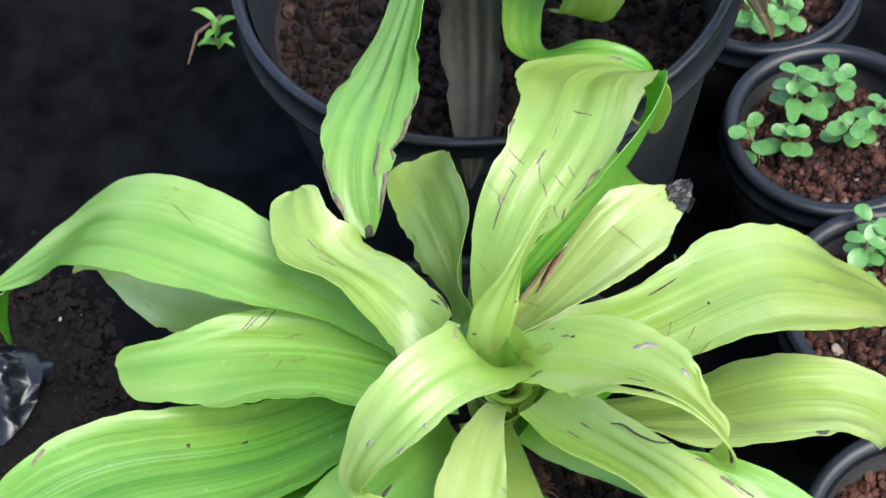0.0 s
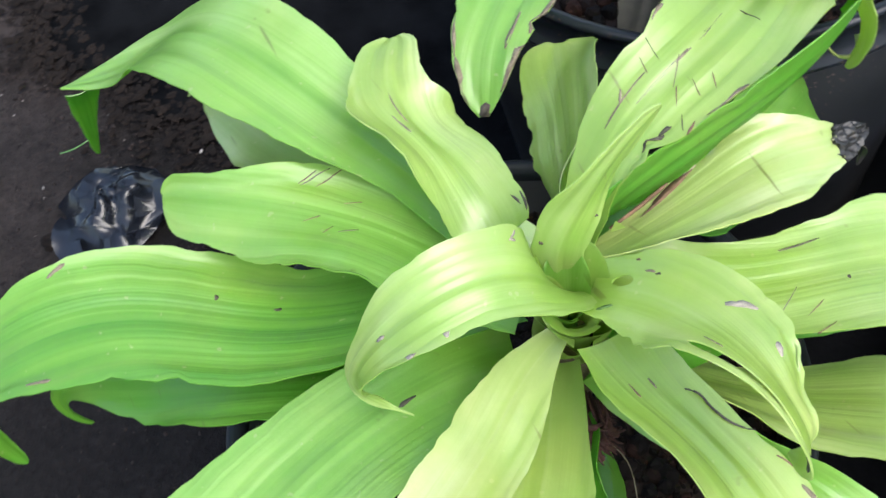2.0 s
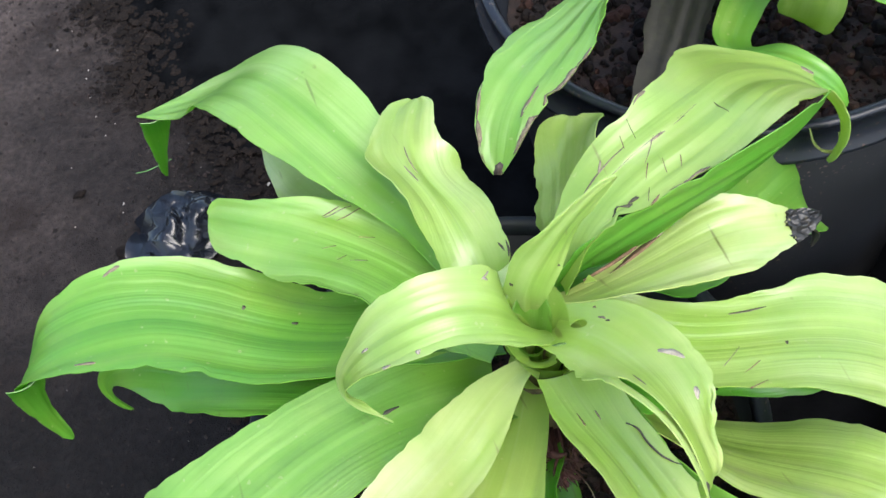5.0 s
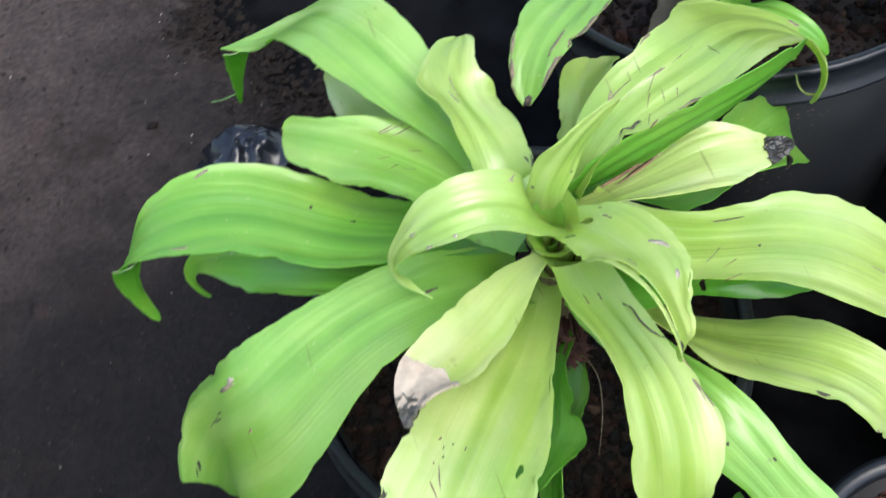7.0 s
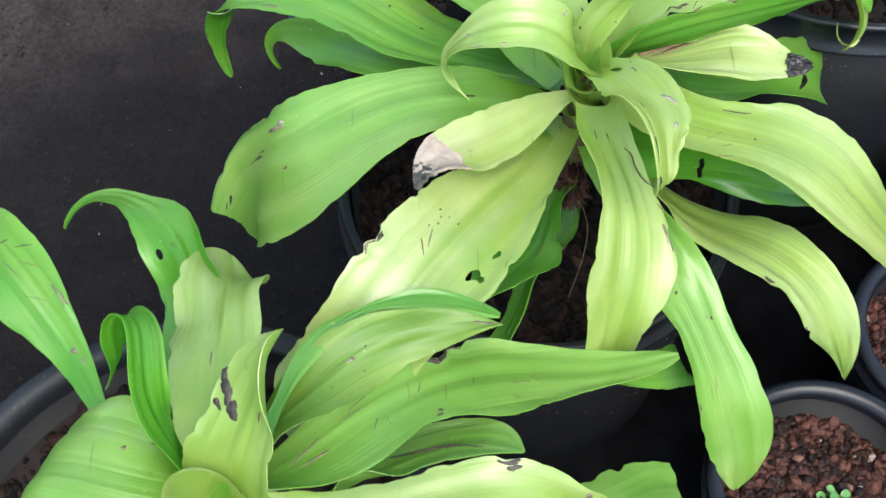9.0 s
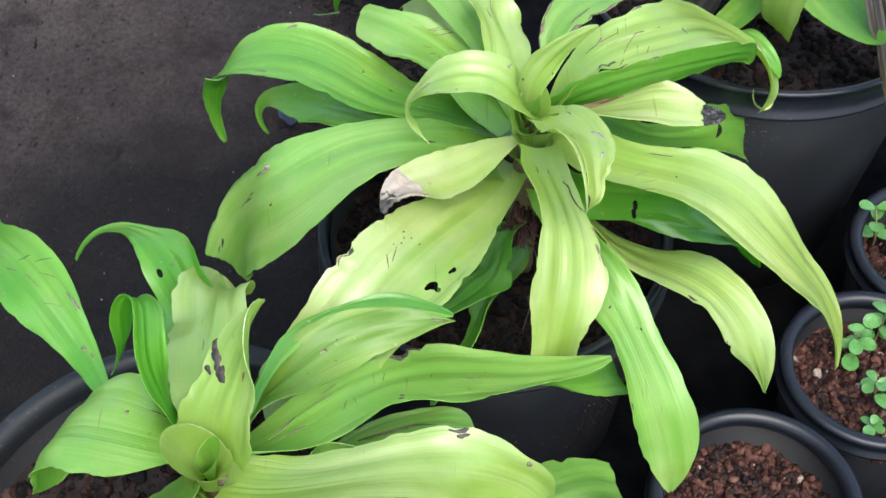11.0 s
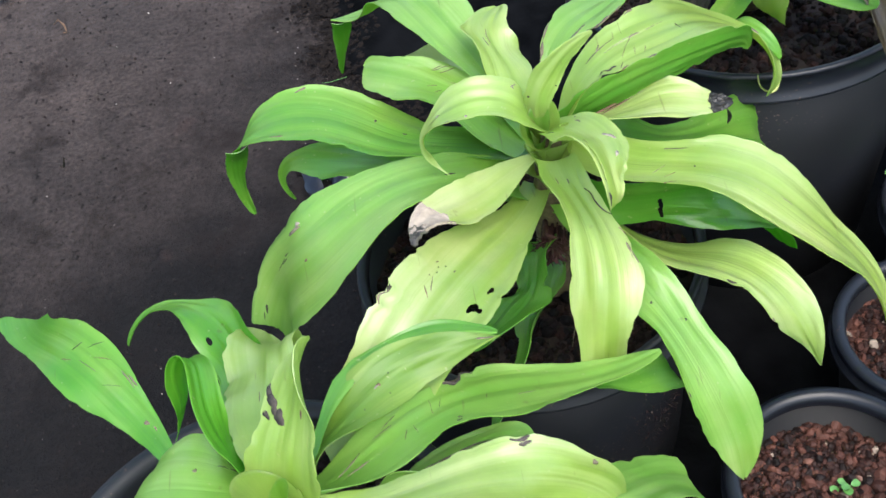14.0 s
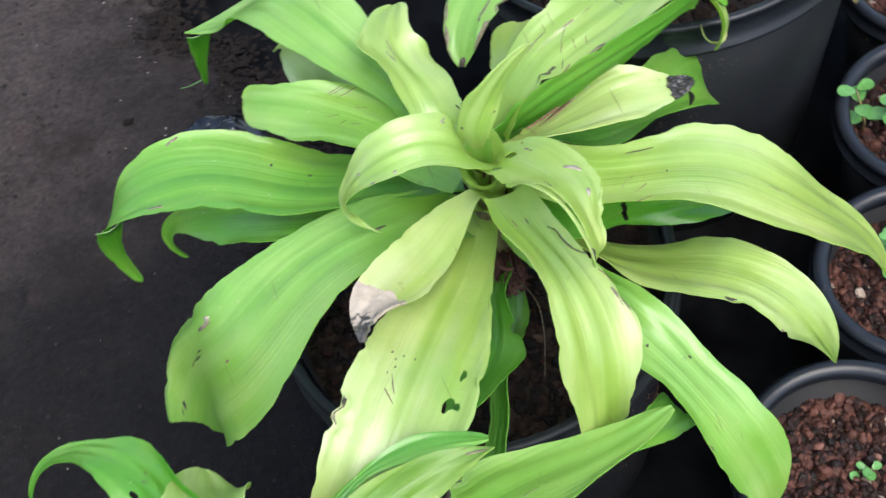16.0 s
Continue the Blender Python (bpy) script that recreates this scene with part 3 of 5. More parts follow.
# ---- plants ----
main_plant = tagged(empty("dracaena_plant", (0.048, -0.245, 0.165)), "lime-green dracaena with broad drooping leaves and brown-tipped edges", "plant", "dracaena plants")
front_plant = tagged(empty("dracaena_plant", (-0.105, -0.455, 0.22)), "smaller lime dracaena with upright young leaves", "plant", "dracaena plants")
back_plant = tagged(empty("dracaena_plant", (0.2335, -0.057, 0.225)), "dracaena with torn green leaves and a withered brown one", "plant", "dracaena plants")


def stem(plant, foot, head, r0, r1):
    bm = bmesh.new()
    n = 10
    pts, rad = [], []
    for i in range(n + 1):
        s = i / n
        pts.append(Vector(foot).lerp(Vector(head), s))
        rad.append(r0 + (r1 - r0) * s + 0.0008 * (i % 2))
    tube(bm, pts, rad, 14)
    part("stem", bm, STEM, plant, "short ringed brown-green stem")


stem(main_plant, (0.049, -0.243, 0.155), (0.053, -0.258, 0.318), 0.011, 0.007)
stem(front_plant, (-0.112, -0.462, 0.19), (-0.104, -0.466, 0.312), 0.011, 0.006)
stem(back_plant, (0.233, -0.057, 0.21), (0.235, -0.055, 0.38), 0.011, 0.007)

# strap leaves: foot, heading, length, rise, swing, lean, widths in mm
leaf(main_plant, "m1", GREEN, (0.0432, -0.2360, 0.2770), 161.1, 0.2062, (19, 0, 13, -12, -74), (-1, -13, 8, 0), (-14, -22, -11, 5, -19), (24.8, 43.4, 54.4, 49.9, 36.1, 12.5))
leaf(main_plant, "m2", GREEN, (0.0329, -0.2425, 0.2563), 169.4, 0.2002, (30, 12, -16, -25, -124), (-10, -24, -26, -5), (-1, -17, -10, 40, 82), (24.9, 41.0, 46.3, 31.2, 10.7, 4.0))
leaf(main_plant, "m3", FRESH, (0.0345, -0.2535, 0.2709), 193.6, 0.2458, (51, 14, -32, -58, -72), (1, -2, -62, 6), (14, -15, 3, 56, 45), (25.8, 48.1, 53.9, 69.4, 62.1, 32.4), cut=(1.0, 0.985, 0.975, 0.985, 0.99), fold=(1, 0.72, 45, 0.5), bites=((-1, 0.66, 0.05, 0.012), (1, 0.90, 0.12, 0.02)))
leaf(main_plant, "m5", LIME, (0.0460, -0.2526, 0.2700), -116.1, 0.2263, (7, 20, 10, -29, -36), (-10, -12, -24, -50), (-12, 11, 14, 8, 6), (17.1, 27.5, 49.9, 55.9, 50.4, 38.4), pleat=0.0005, holes=((-0.61, 0.525, 0.07, 0.013), (-0.56, 0.535, 0.05, 0.016), (-0.72, 0.527, 0.05, 0.009), (-0.69, 0.452, 0.045, 0.010), (-0.66, 0.463, 0.03, 0.009)), bites=((1, 0.598, 0.10, 0.02), (1, 0.641, 0.07, 0.015), (1, 0.480, 0.05, 0.012)))
leaf(main_plant, "m6", DEEP, (0.0395, -0.2645, 0.2342), -104.2, 0.0931, (7, -1, 4, 10, -29), (2, -24, -34, -59), (-10, -59, -30, -37, -36), (25.9, 36.7, 32.3, 49.8, 35.5, 13.6), bites=((-1, 0.42, 0.30, 0.035),))
leaf(main_plant, "m6b", GREEN, (0.0439, -0.2648, 0.2168), -105.7, 0.1231, (-2, 1, 3, -5, -8), (-8, -5, -17, -14), (-10, -33, -65, -54, -49), (24.0, 34.0, 33.6, 28.7, 23.7, 8.0), bites=((1, 0.45, 0.2, 0.04),))
leaf(main_plant, "m7", LIME, (0.0535, -0.2770, 0.3101), -88.3, 0.1434, (2, -1, -30, -68, -91), (12, -4, -29, -36), (5, 37, 28, 29, 60), (21.7, 33.5, 36.8, 42.0, 27.0, 25.8), pleat=0.0009)
leaf(main_plant, "m8", FRESH, (0.0623, -0.2628, 0.2620), -74.5, 0.2192, (8, 4, -21, -62, -88), (3, 6, 18, 32), (-6, -61, 21, -11, -32), (25.8, 26.2, 30.9, 34.7, 33.9, 6.6), pleat=0.0004, bites=((-1, 0.5, 0.05, 0.02), (1, 0.72, 0.06, 0.02)))
leaf(main_plant, "m9", LIME, (0.0550, -0.2557, 0.2708), -30.1, 0.2040, (-42, -21, 24, -42, -66), (-9, -15, -12, -36), (32, 50, 19, -4, -98), (24.6, 40.5, 48.6, 41.8, 28.8, 3.7), bites=((1, 0.66, 0.12, 0.03), (1, 0.80, 0.08, 0.02)))
leaf(main_plant, "m10", LIME, (0.0661, -0.2470, 0.2978), -61.9, 0.2562, (-4, -1, -42, -51, -77), (45, 40, 41, -4), (-18, 7, -5, 13, 33), (27.8, 35.0, 50.1, 43.6, 39.6, 12.4), pleat=0.0004)
leaf(main_plant, "m11", DEEP, (0.0494, -0.2454, 0.2578), -38.3, 0.2673, (-6, -4, -51, -60, -30), (35, 58, 87, 109), (-24, -88, -17, -11, -75), (24.5, 30.9, 39.6, 33.7, 26.3, 17.8), holes=((0.12, 0.2590, 0.12, 0.0052), (0.25, 0.2615, 0.12, 0.0056), (0.38, 0.2630, 0.12, 0.0050), (0.50, 0.2610, 0.12, 0.0056), (0.63, 0.2630, 0.12, 0.0052), (0.76, 0.2655, 0.10, 0.0050)), cut=(0.80, 0.81, 0.80, 0.79))
leaf(main_plant, "m12", PALE, (0.0611, -0.2529, 0.3092), -1.9, 0.1022, (7, 7, 9, -25, -15), (1, 1, 2, 19), (52, 33, 8, -25, -40), (23.9, 29.5, 34.5, 32.6, 16.8, 5.6), ends=0.86, pleat=0.0004)
leaf(main_plant, "m13", GREEN, (0.0718, -0.2331, 0.2787), 26.9, 0.1564, (-6, -31, -22, -20, -50), (-16, -13, 3, 19), (37, 4, 25, -4, -63), (25.2, 45.3, 49.8, 39.1, 45.6, 27.2))
leaf(main_plant, "m14", LIME, (0.0668, -0.2400, 0.3041), 35.5, 0.2106, (67, 15, -30, -43, -110), (-23, 0, -44, -80), (25, -9, -0, 22, -12), (12.9, 29.7, 40.1, 54.0, 28.1, 17.2), pleat=0.0007, bites=((1, 0.115, 0.28, 0.065), (1, 0.174, 0.34, 0.012)))
leaf(main_plant, "m15", GREEN, (0.0529, -0.2363, 0.2856), -6.8, 0.1696, (50, 32, 14, -20, -64), (-1, 10, 40, 77), (34, 79, 79, 69, 54), (25.0, 26.0, 25.0, 29.0, 20.6, 3.8), ragged=0.35)
leaf(main_plant, "m16", LIME, (0.0502, -0.2593, 0.3026), 15.8, 0.0891, (97, 93, 67, 46, 19), (-20, -21, -9, -6), (21, 98, 111, 86, 102), (23.5, 16.5, 14.9, 16.6, 13.6, 3.8))
leaf(main_plant, "m17", LIME, (0.0534, -0.2597, 0.3091), 225.1, 0.1355, (62, 62, -10, -65, -162), (-42, -48, -56, -87), (-49, 7, 21, 1, 181), (6.3, 27.3, 24.0, 21.7, 10.2, -1.1))
leaf(main_plant, "m18", LIME, (0.0534, -0.2685, 0.3248), -45.7, 0.1000, (44, 22, 21, -30, -147), (-21, -37, -40, -28), (12, -5, 25, 55, 16), (18.3, 28.0, 34.5, 33.9, 21.7, 3.2), holes=((0.56, 0.62, 0.15, 0.17), (-0.25, 0.10, 0.16, 0.035)))
leaf(main_plant, "m20", FRESH, (0.0412, -0.2467, 0.2934), 134.3, 0.1289, (18, 20, -1, -11, -19), (-6, 0, 1, -5), (-3, -18, -12, 28, 49), (24.6, 36.9, 42.8, 37.6, 25.4, 19.9), pleat=0.0006)
leaf(back_plant, "m23", FRESH, (0.2018, -0.0693, 0.3391), -147.3, 0.1855, (-54, -39, -12, 0, -46), (-4, -5, 3, 34), (-8, -47, -41, -9, -11), (24.6, 34.6, 37.5, 47.2, 34.9, 9.7), ragged=0.25, pleat=0.0007)
leaf(main_plant, "m24", LIME, (0.0543, -0.2340, 0.2721), 47.4, 0.1127, (3, 9, -3, -19, -17), (2, 15, 19, 17), (16, 81, 58, 46, 2), (24.5, 34.4, 39.0, 43.9, 37.1, 23.6))
leaf(main_plant, "m19", LIME, (0.0407, -0.2364, 0.3181), 84.0, 0.0802, (13, 25, 12, -2, -1), (15, 24, -11, -38), (25, -17, -40, -12, 28), (24.1, 26.4, 36.7, 39.4, 22.7, 19.1), pleat=0.0005)
leaf(main_plant, "m22", LIME, (0.0444, -0.2361, 0.2759), 101.9, 0.2544, (10, -5, -23, -37, -48), (8, -1, 0, 26), (-11, -49, 21, 4, 7), (24.4, 41.5, 53.9, 47.9, 23.9, 4.4))
leaf(main_plant, "m4", PALE, (0.0431, -0.2667, 0.3048), -165.3, 0.0969, (-8, 2, 15, 18, -12), (21, 21, 25, 55), (-10, 11, 28, -3, -45), (7.8, 19.4, 25.5, 27.5, 24.0, 3.7), ends=0.80)
leaf(main_plant, "m21", FRESH, (0.0485, -0.2339, 0.2924), 117.2, 0.2244, (27, 19, -0, -45, -4), (-0, -4, 11, 45), (-9, -15, -4, -8, -8), (23.2, 24.0, 41.7, 46.1, 29.6, 3.3))
leaf(main_plant, "m21b", GREEN, (-0.0535, -0.0750, 0.2765), 97.0, 0.0660, (-50, -62, -70, -74, -76), (8, 18, 30, 42), (0, 0, 4, 4, 0), (13.5, 14.5, 13.0, 11.5, 9.0, 3.0), ragged=0.2)
leaf(main_plant, "m1b", GREEN, (-0.1280, -0.1837, 0.2787), 106.8, 0.0786, (-48, -57, -72, -95, -115), (8, 17, 24, 30), (-3, -5, -6, 3, -2), (14.5, 15.7, 15.4, 11.9, 7.9, 4.0), ragged=0.2)
leaf(front_plant, "n1", DEEP, (-0.1169, -0.4581, 0.3200), 160.3, 0.2487, (-12, -21, 19, -27, -21), (-41, -32, -31, -54), (-2, 15, 23, 24, -9), (21.9, 5.8, 16.7, 36.8, 23.5, 33.2), cut=(1.0, 1.0, 0.97, 0.93, 0.90))
leaf(front_plant, "n2", DEEP, (-0.1093, -0.4438, 0.3207), 103.3, 0.2179, (-23, -21, -4, -17, -63), (-1, 8, 41, 100), (-3, 2, 45, -27, 5), (24.0, 37.0, 37.1, 29.0, 13.5, 3.6), holes=((-0.52, 0.575, 0.10, 0.014),))
leaf(front_plant, "n3", DEEP, (-0.1171, -0.4544, 0.2989), 139.8, 0.1643, (73, 83, 17, -76, -60), (3, -46, 34, 30), (-17, -54, -54, -24, 2), (24.1, 23.1, 19.9, 16.8, 19.1, 16.1), cut=(1.0, 1.0, 1.0, 1.0))
leaf(front_plant, "n4", LIME, (-0.1036, -0.4421, 0.3331), 122.8, 0.1311, (-4, -14, -23, -45, -36), (-32, -30, -24, -33), (4, -0, 25, -30, -42), (34.7, 32.9, 39.9, 40.5, 31.7, 11.5), pleat=0.0006)
leaf(front_plant, "n5", LIME, (-0.1032, -0.4632, 0.3268), 49.2, 0.0782, (80, 64, 51, 59, 39), (1, 2, 2, -1), (-18, -1, 17, 40, 81), (33.0, 39.9, 35.3, 40.5, 32.9, 16.1))
leaf(front_plant, "n6", FRESH, (-0.1197, -0.4576, 0.3257), -177.3, 0.1354, (54, -9, -58, -75, -73), (-22, -19, -17, -20), (-22, -2, -12, -12, -35), (21.8, 53.0, 50.5, 45.4, 35.8, 12.6), cup=-0.06)
leaf(front_plant, "n8", OLIVE, (-0.1031, -0.4607, 0.3192), 92.8, 0.1440, (-34, -4, 3, 1, 14), (-45, -54, -82, -105), (10, 43, -4, -49, 25), (22.5, 27.7, 32.8, 29.4, 18.5, 2.6))
leaf(front_plant, "n9", FRESH, (-0.1034, -0.4598, 0.3132), 22.8, 0.2152, (-24, -5, -29, -11, 18), (15, 4, -17, -13), (53, 13, 9, 23, 17), (23.3, 38.1, 30.8, 45.7, 29.0, 8.6), bites=((-1, 0.50, 0.22, 0.03), (-1, 0.56, 0.12, 0.015)))
leaf(front_plant, "n10", FRESH, (-0.0910, -0.4643, 0.2962), 38.5, 0.1174, (-34, -18, 5, 21, 21), (-8, -16, -42, -75), (14, 72, 49, 42, 26), (24.5, 36.9, 43.3, 46.1, 37.7, 3.9))
leaf(front_plant, "n11", LIME, (-0.1008, -0.4701, 0.3118), -20.6, 0.1818, (9, 10, -26, -44, -80), (23, 34, 29, 23), (-0, 29, 4, -71, -32), (26.2, 37.9, 38.7, 39.3, 28.9, 15.0))
leaf(front_plant, "n12", FRESH, (-0.0883, -0.4803, 0.2717), -8.4, 0.2298, (6, 8, -23, -44, -58), (12, 32, 51, 30), (0, 8, 10, 5, -11), (18.0, 27.0, 38.0, 41.9, 40.1, 29.8), cut=(0.97, 0.985, 0.98, 0.995, 0.99), bites=((-1, 0.80, 0.14, 0.02), (1, 0.9, 0.1, 0.03)))
leaf(front_plant, "n13", FRESH, (-0.1104, -0.4755, 0.3192), 167.9, 0.2728, (-62, -55, -41, -42, -37), (-9, -19, -22, -26), (-0, 0, -12, 6, -2), (24.6, 38.9, 46.9, 46.1, 32.6, 10.1))
leaf(front_plant, "n8b", GREEN, (-0.0957, -0.4463, 0.3167), 73.7, 0.1396, (-15, -3, -0, -0, -9), (-7, -37, -76, -94), (-1, -14, -16, 4, 27), (7.9, 5.0, 9.4, 4.0, 11.6, 6.6))
leaf(front_plant, "n9b", GREEN, (0.0480, -0.3902, 0.2551), 38.3, 0.0724, (-40, -35, -23, -39, -77), (-13, -14, -13, -12), (-2, -43, -53, -31, 3), (3.8, 5.6, 11.9, 20.0, 20.7, 19.1))
leaf(back_plant, "k1", LIME, (0.2326, -0.0652, 0.3705), -96.0, 0.2120, (7, -22, -72, -120, -148), (-7, -15, -20, -20), (-1, -5, -12, -24, -29), (20.2, 25.5, 28.7, 29.2, 23.2, 16.2), cut=(0.97, 1.0, 0.98, 0.99))
leaf(back_plant, "k2", GREEN, (0.2390, -0.0674, 0.3475), -87.3, 0.2196, (-75, -62, -13, 40, -70), (-30, -55, 7, 54), (0, 0, 16, 17, -11), (14.2, 18.3, 20.7, 17.8, 17.1, 6.1))
leaf(back_plant, "k3", GREEN, (0.2354, -0.0600, 0.3298), -89.6, 0.1398, (-37, -30, -18, -5, 7), (4, 12, 25, 40), (-0, -0, -1, -1, -4), (24.6, 38.9, 47.0, 45.7, 33.0, 13.8))
leaf(back_plant, "k4", WITHERED, (0.2558, -0.0899, 0.3949), -92.8, 0.1895, (-56, -53, -48, -52, -60), (9, 18, 23, 27), (-0, -2, -6, -8, -6), (12.1, 15.0, 17.2, 17.8, 15.1, 5.7), label="withered olive-brown leaf, pleated and drooping", cup=0.3, ragged=0.5, ruffle=0.0026, pleat=0.0020)
leaf(back_plant, "k6", SMUT, (0.2246, -0.0675, 0.3395), -140.3, 0.1709, (-61, -53, -40, -25, -14), (1, 4, 5, -1), (-0, -1, -15, 0, -4), (16.6, 26.5, 29.7, 30.1, 21.9, 3.7), label="dark dead leaf", ragged=0.3)
leaf(back_plant, "k4b", GREYED, (0.2613, -0.0953, 0.3944), -102.0, 0.1733, (-38, -38, -40, -52, -95), (10, 25, 45, 63), (-0, -1, -1, -10, -18), (8.2, 11.5, 12.6, 11.0, 12.4, 10.3), label="shrivelled grey dead leaf", cup=0.3, ragged=0.6, ruffle=0.0042, pleat=0.0016)
leaf(back_plant, "k5", FRESH, (0.2618, -0.0502, 0.3444), -70.1, 0.1997, (-48, -39, -24, -7, 6), (1, 2, 1, -5), (-0, -2, -4, -24, -16), (24.4, 35.1, 41.8, 43.3, 38.6, 17.2))

# scars, bites and specks: leaf, across, along, half sizes, material, turn
scar("m1", 0.36, 0.475, 0.036, 0.0053, SCAR, 0)
scar("m1", 0.28, 0.375, 0.028, 0.0066, SCAR, 0)
scar("m1", -0.80, 0.750, 0.055, 0.0247, GREY_SCAR, 0)
scar("m1", 0.88, 0.700, 0.051, 0.0165, GREY_SCAR, 0.5)
scar("m5", 0.96, 0.598, 0.032, 0.0199, SCAR, 0)
scar("m5", 0.32, 0.527, 0.014, 0.0238, GREY_SCAR, 0.5)
scar("m5", 0.16, 0.456, 0.019, 0.0040, GREY_SCAR, 0)
scar("m7", -0.96, 0.500, 0.059, 0.0237, GREY_SCAR, 0)
scar("m7", -0.96, 0.400, 0.023, 0.0296, BROWN_STEM, 0.4)
scar("m7", -0.12, 0.125, 0.026, 0.0178, GREY_SCAR, 0)
scar("m8", 0.28, 0.425, 0.053, 0.0043, SCAR, 0)
scar("m8", -0.44, 0.500, 0.041, 0.0070, SCAR, 0)
scar("m8", 0.96, 0.650, 0.021, 0.0116, GREY_SCAR, 0)
scar("m9", 0.92, 0.625, 0.055, 0.0167, SCAR, 0)
scar("m9", 0.96, 0.775, 0.039, 0.0125, GREY_SCAR, 0)
scar("m10", -0.70, 0.255, 0.030, 0.0290, SCAR, 0)
scar("m10", 0.04, 0.300, 0.035, 0.0033, SCAR, 0)
scar("m10", 0.28, 0.225, 0.010, 0.0197, GREY_SCAR, 0.9)
scar("m10", 0.00, 0.525, 0.010, 0.0164, GREY_SCAR, 0)
scar("m14", 0.64, 0.200, 0.051, 0.0161, SCAR, 0)
scar("m14", -0.44, 0.200, 0.030, 0.0484, GREY_SCAR, 0)
scar("m14", 0.96, 0.300, 0.034, 0.0242, GREY_SCAR, 0)
scar("m14", -0.04, 0.275, 0.011, 0.0323, GREY_SCAR, 0.6)
scar("m14", -0.96, 0.800, 0.160, 0.0283, GREY_SCAR, 0)
scar("m16", -0.80, 0.575, 0.054, 0.0057, SCAR, 0)
scar("m16", 0.68, 0.425, 0.060, 0.0076, SCAR, 0)
scar("m17", 0.04, 0.650, 0.085, 0.0129, PALE_SCAR, 0)
scar("m17", -0.84, 0.525, 0.063, 0.0090, PALE_SCAR, 0)
scar("m17", -0.92, 0.600, 0.070, 0.0155, PALE_SCAR, 0)
scar("m17", 0.68, 0.325, 0.034, 0.0090, PALE_SCAR, 0)
scar("m18", -0.56, 0.575, 0.069, 0.0289, PALE_SCAR, 0)
scar("m18", -0.60, 0.425, 0.086, 0.0425, PALE_SCAR, 0.6)
scar("m18", -0.48, 0.200, 0.032, 0.0085, SCAR, 0)
scar("m18", 0.32, 0.500, 0.012, 0.0340, GREY_SCAR, 0)
scar("m19", 0.96, 0.075, 0.042, 0.0424, SCAR, 0)
scar("m19", -0.20, 0.550, 0.019, 0.0530, GREY_SCAR, 0)
scar("m20", 0.68, 0.600, 0.007, 0.0264, GREY_SCAR, 0.7)
scar("m20", 0.84, 0.575, 0.007, 0.0264, GREY_SCAR, 0.7)
scar("m20", -0.04, 0.450, 0.006, 0.0330, GREY_SCAR, 0.5)
scar("m23", 0.88, 0.925, 0.152, 0.0458, GREY_SCAR, 0)
scar("m23", -0.96, 0.900, 0.130, 0.0550, GREY_SCAR, 0)
scar("m23", -0.96, 0.750, 0.076, 0.0367, GREY_SCAR, 0)
scar("m23", -0.44, 1.000, 0.616, 0.0183, SCAR, 0)
scar("n4", -0.04, 0.275, 0.017, 0.0389, GREY_SCAR, 0)
scar("n6", 0.20, 0.200, 0.040, 0.0100, GREY_SCAR, 0)
scar("n6", 0.60, 0.100, 0.019, 0.0314, SCAR, 0.5)
scar("n6", 0.84, 0.050, 0.025, 0.0314, SCAR, 0.5)
scar("n8", 0.00, 0.550, 0.065, 0.0079, BROWN_STEM, 0)
scar("n8", -0.12, 0.600, 0.027, 0.0042, SCAR, 0)
scar("n8", -0.24, 0.950, 0.263, 0.0317, GREY_SCAR, 0)
scar("n9", 0.68, 0.425, 0.062, 0.0071, SCAR, 0)
scar("n9", -0.52, 0.275, 0.013, 0.0316, GREY_SCAR, 0)
scar("n9", -0.96, 0.500, 0.054, 0.0197, SCAR, 0)
scar("n9", 0.16, 0.650, 0.008, 0.0237, GREY_SCAR, 0)
scar("n9", -0.28, 0.425, 0.011, 0.0197, SCAR, 0.8)
scar("n12", 0.96, 0.525, 0.054, 0.0115, BROWN_STEM, 0)
scar("m12", -0.76, 0.325, 0.108, 0.1370, BROWN_STEM, 0)
scar("m12", -0.84, 0.425, 0.092, 0.0685, TAN, 0)
scar("m14", -0.16, 0.300, 0.026, 0.1235, GREY_SCAR, 0)
scar("m14", -0.52, 0.200, 0.040, 0.0104, GREY_SCAR, 0.5)
scar("m14", -0.60, 0.275, 0.009, 0.0190, SCAR, 1.3)
scar("m14", 0.76, 0.225, 0.013, 0.0142, SCAR, 0.9)
scar("m14", 0.44, 0.275, 0.011, 0.0166, BROWN_STEM, 1.2)
scar("m14", 0.52, 0.300, 0.010, 0.0190, BROWN_STEM, 1)
scar("m14", 0.28, 0.250, 0.011, 0.0237, BROWN_STEM, 0.8)
scar("m14", 0.16, 0.425, 0.007, 0.0190, SCAR, 1.2)
scar("m14", -0.52, 0.250, 0.009, 0.0190, BROWN_STEM, 1.2)
scar("m14", 0.72, 0.175, 0.086, 0.0190, SCAR, 0)
scar("m14", 0.96, 0.225, 0.032, 0.0142, BROWN_STEM, 0.4)
scar("m23", -0.52, 0.825, 0.087, 0.0485, GREY_SCAR, 0)
scar("m23", -0.96, 0.925, 0.122, 0.0323, GREY_SCAR, 0)
scar("m23", 0.04, 1.000, 0.950, 0.0270, BURNT, 0)
scar("m23", 0.92, 0.850, 0.081, 0.0431, GREY_SCAR, 0)
scar("m19", -0.04, 0.625, 0.016, 0.0873, GREY_SCAR, 0)
scar("m20", 0.76, 0.600, 0.008, 0.0388, BROWN_STEM, 0.8)
scar("m20", 0.80, 0.550, 0.008, 0.0465, BROWN_STEM, 0.8)
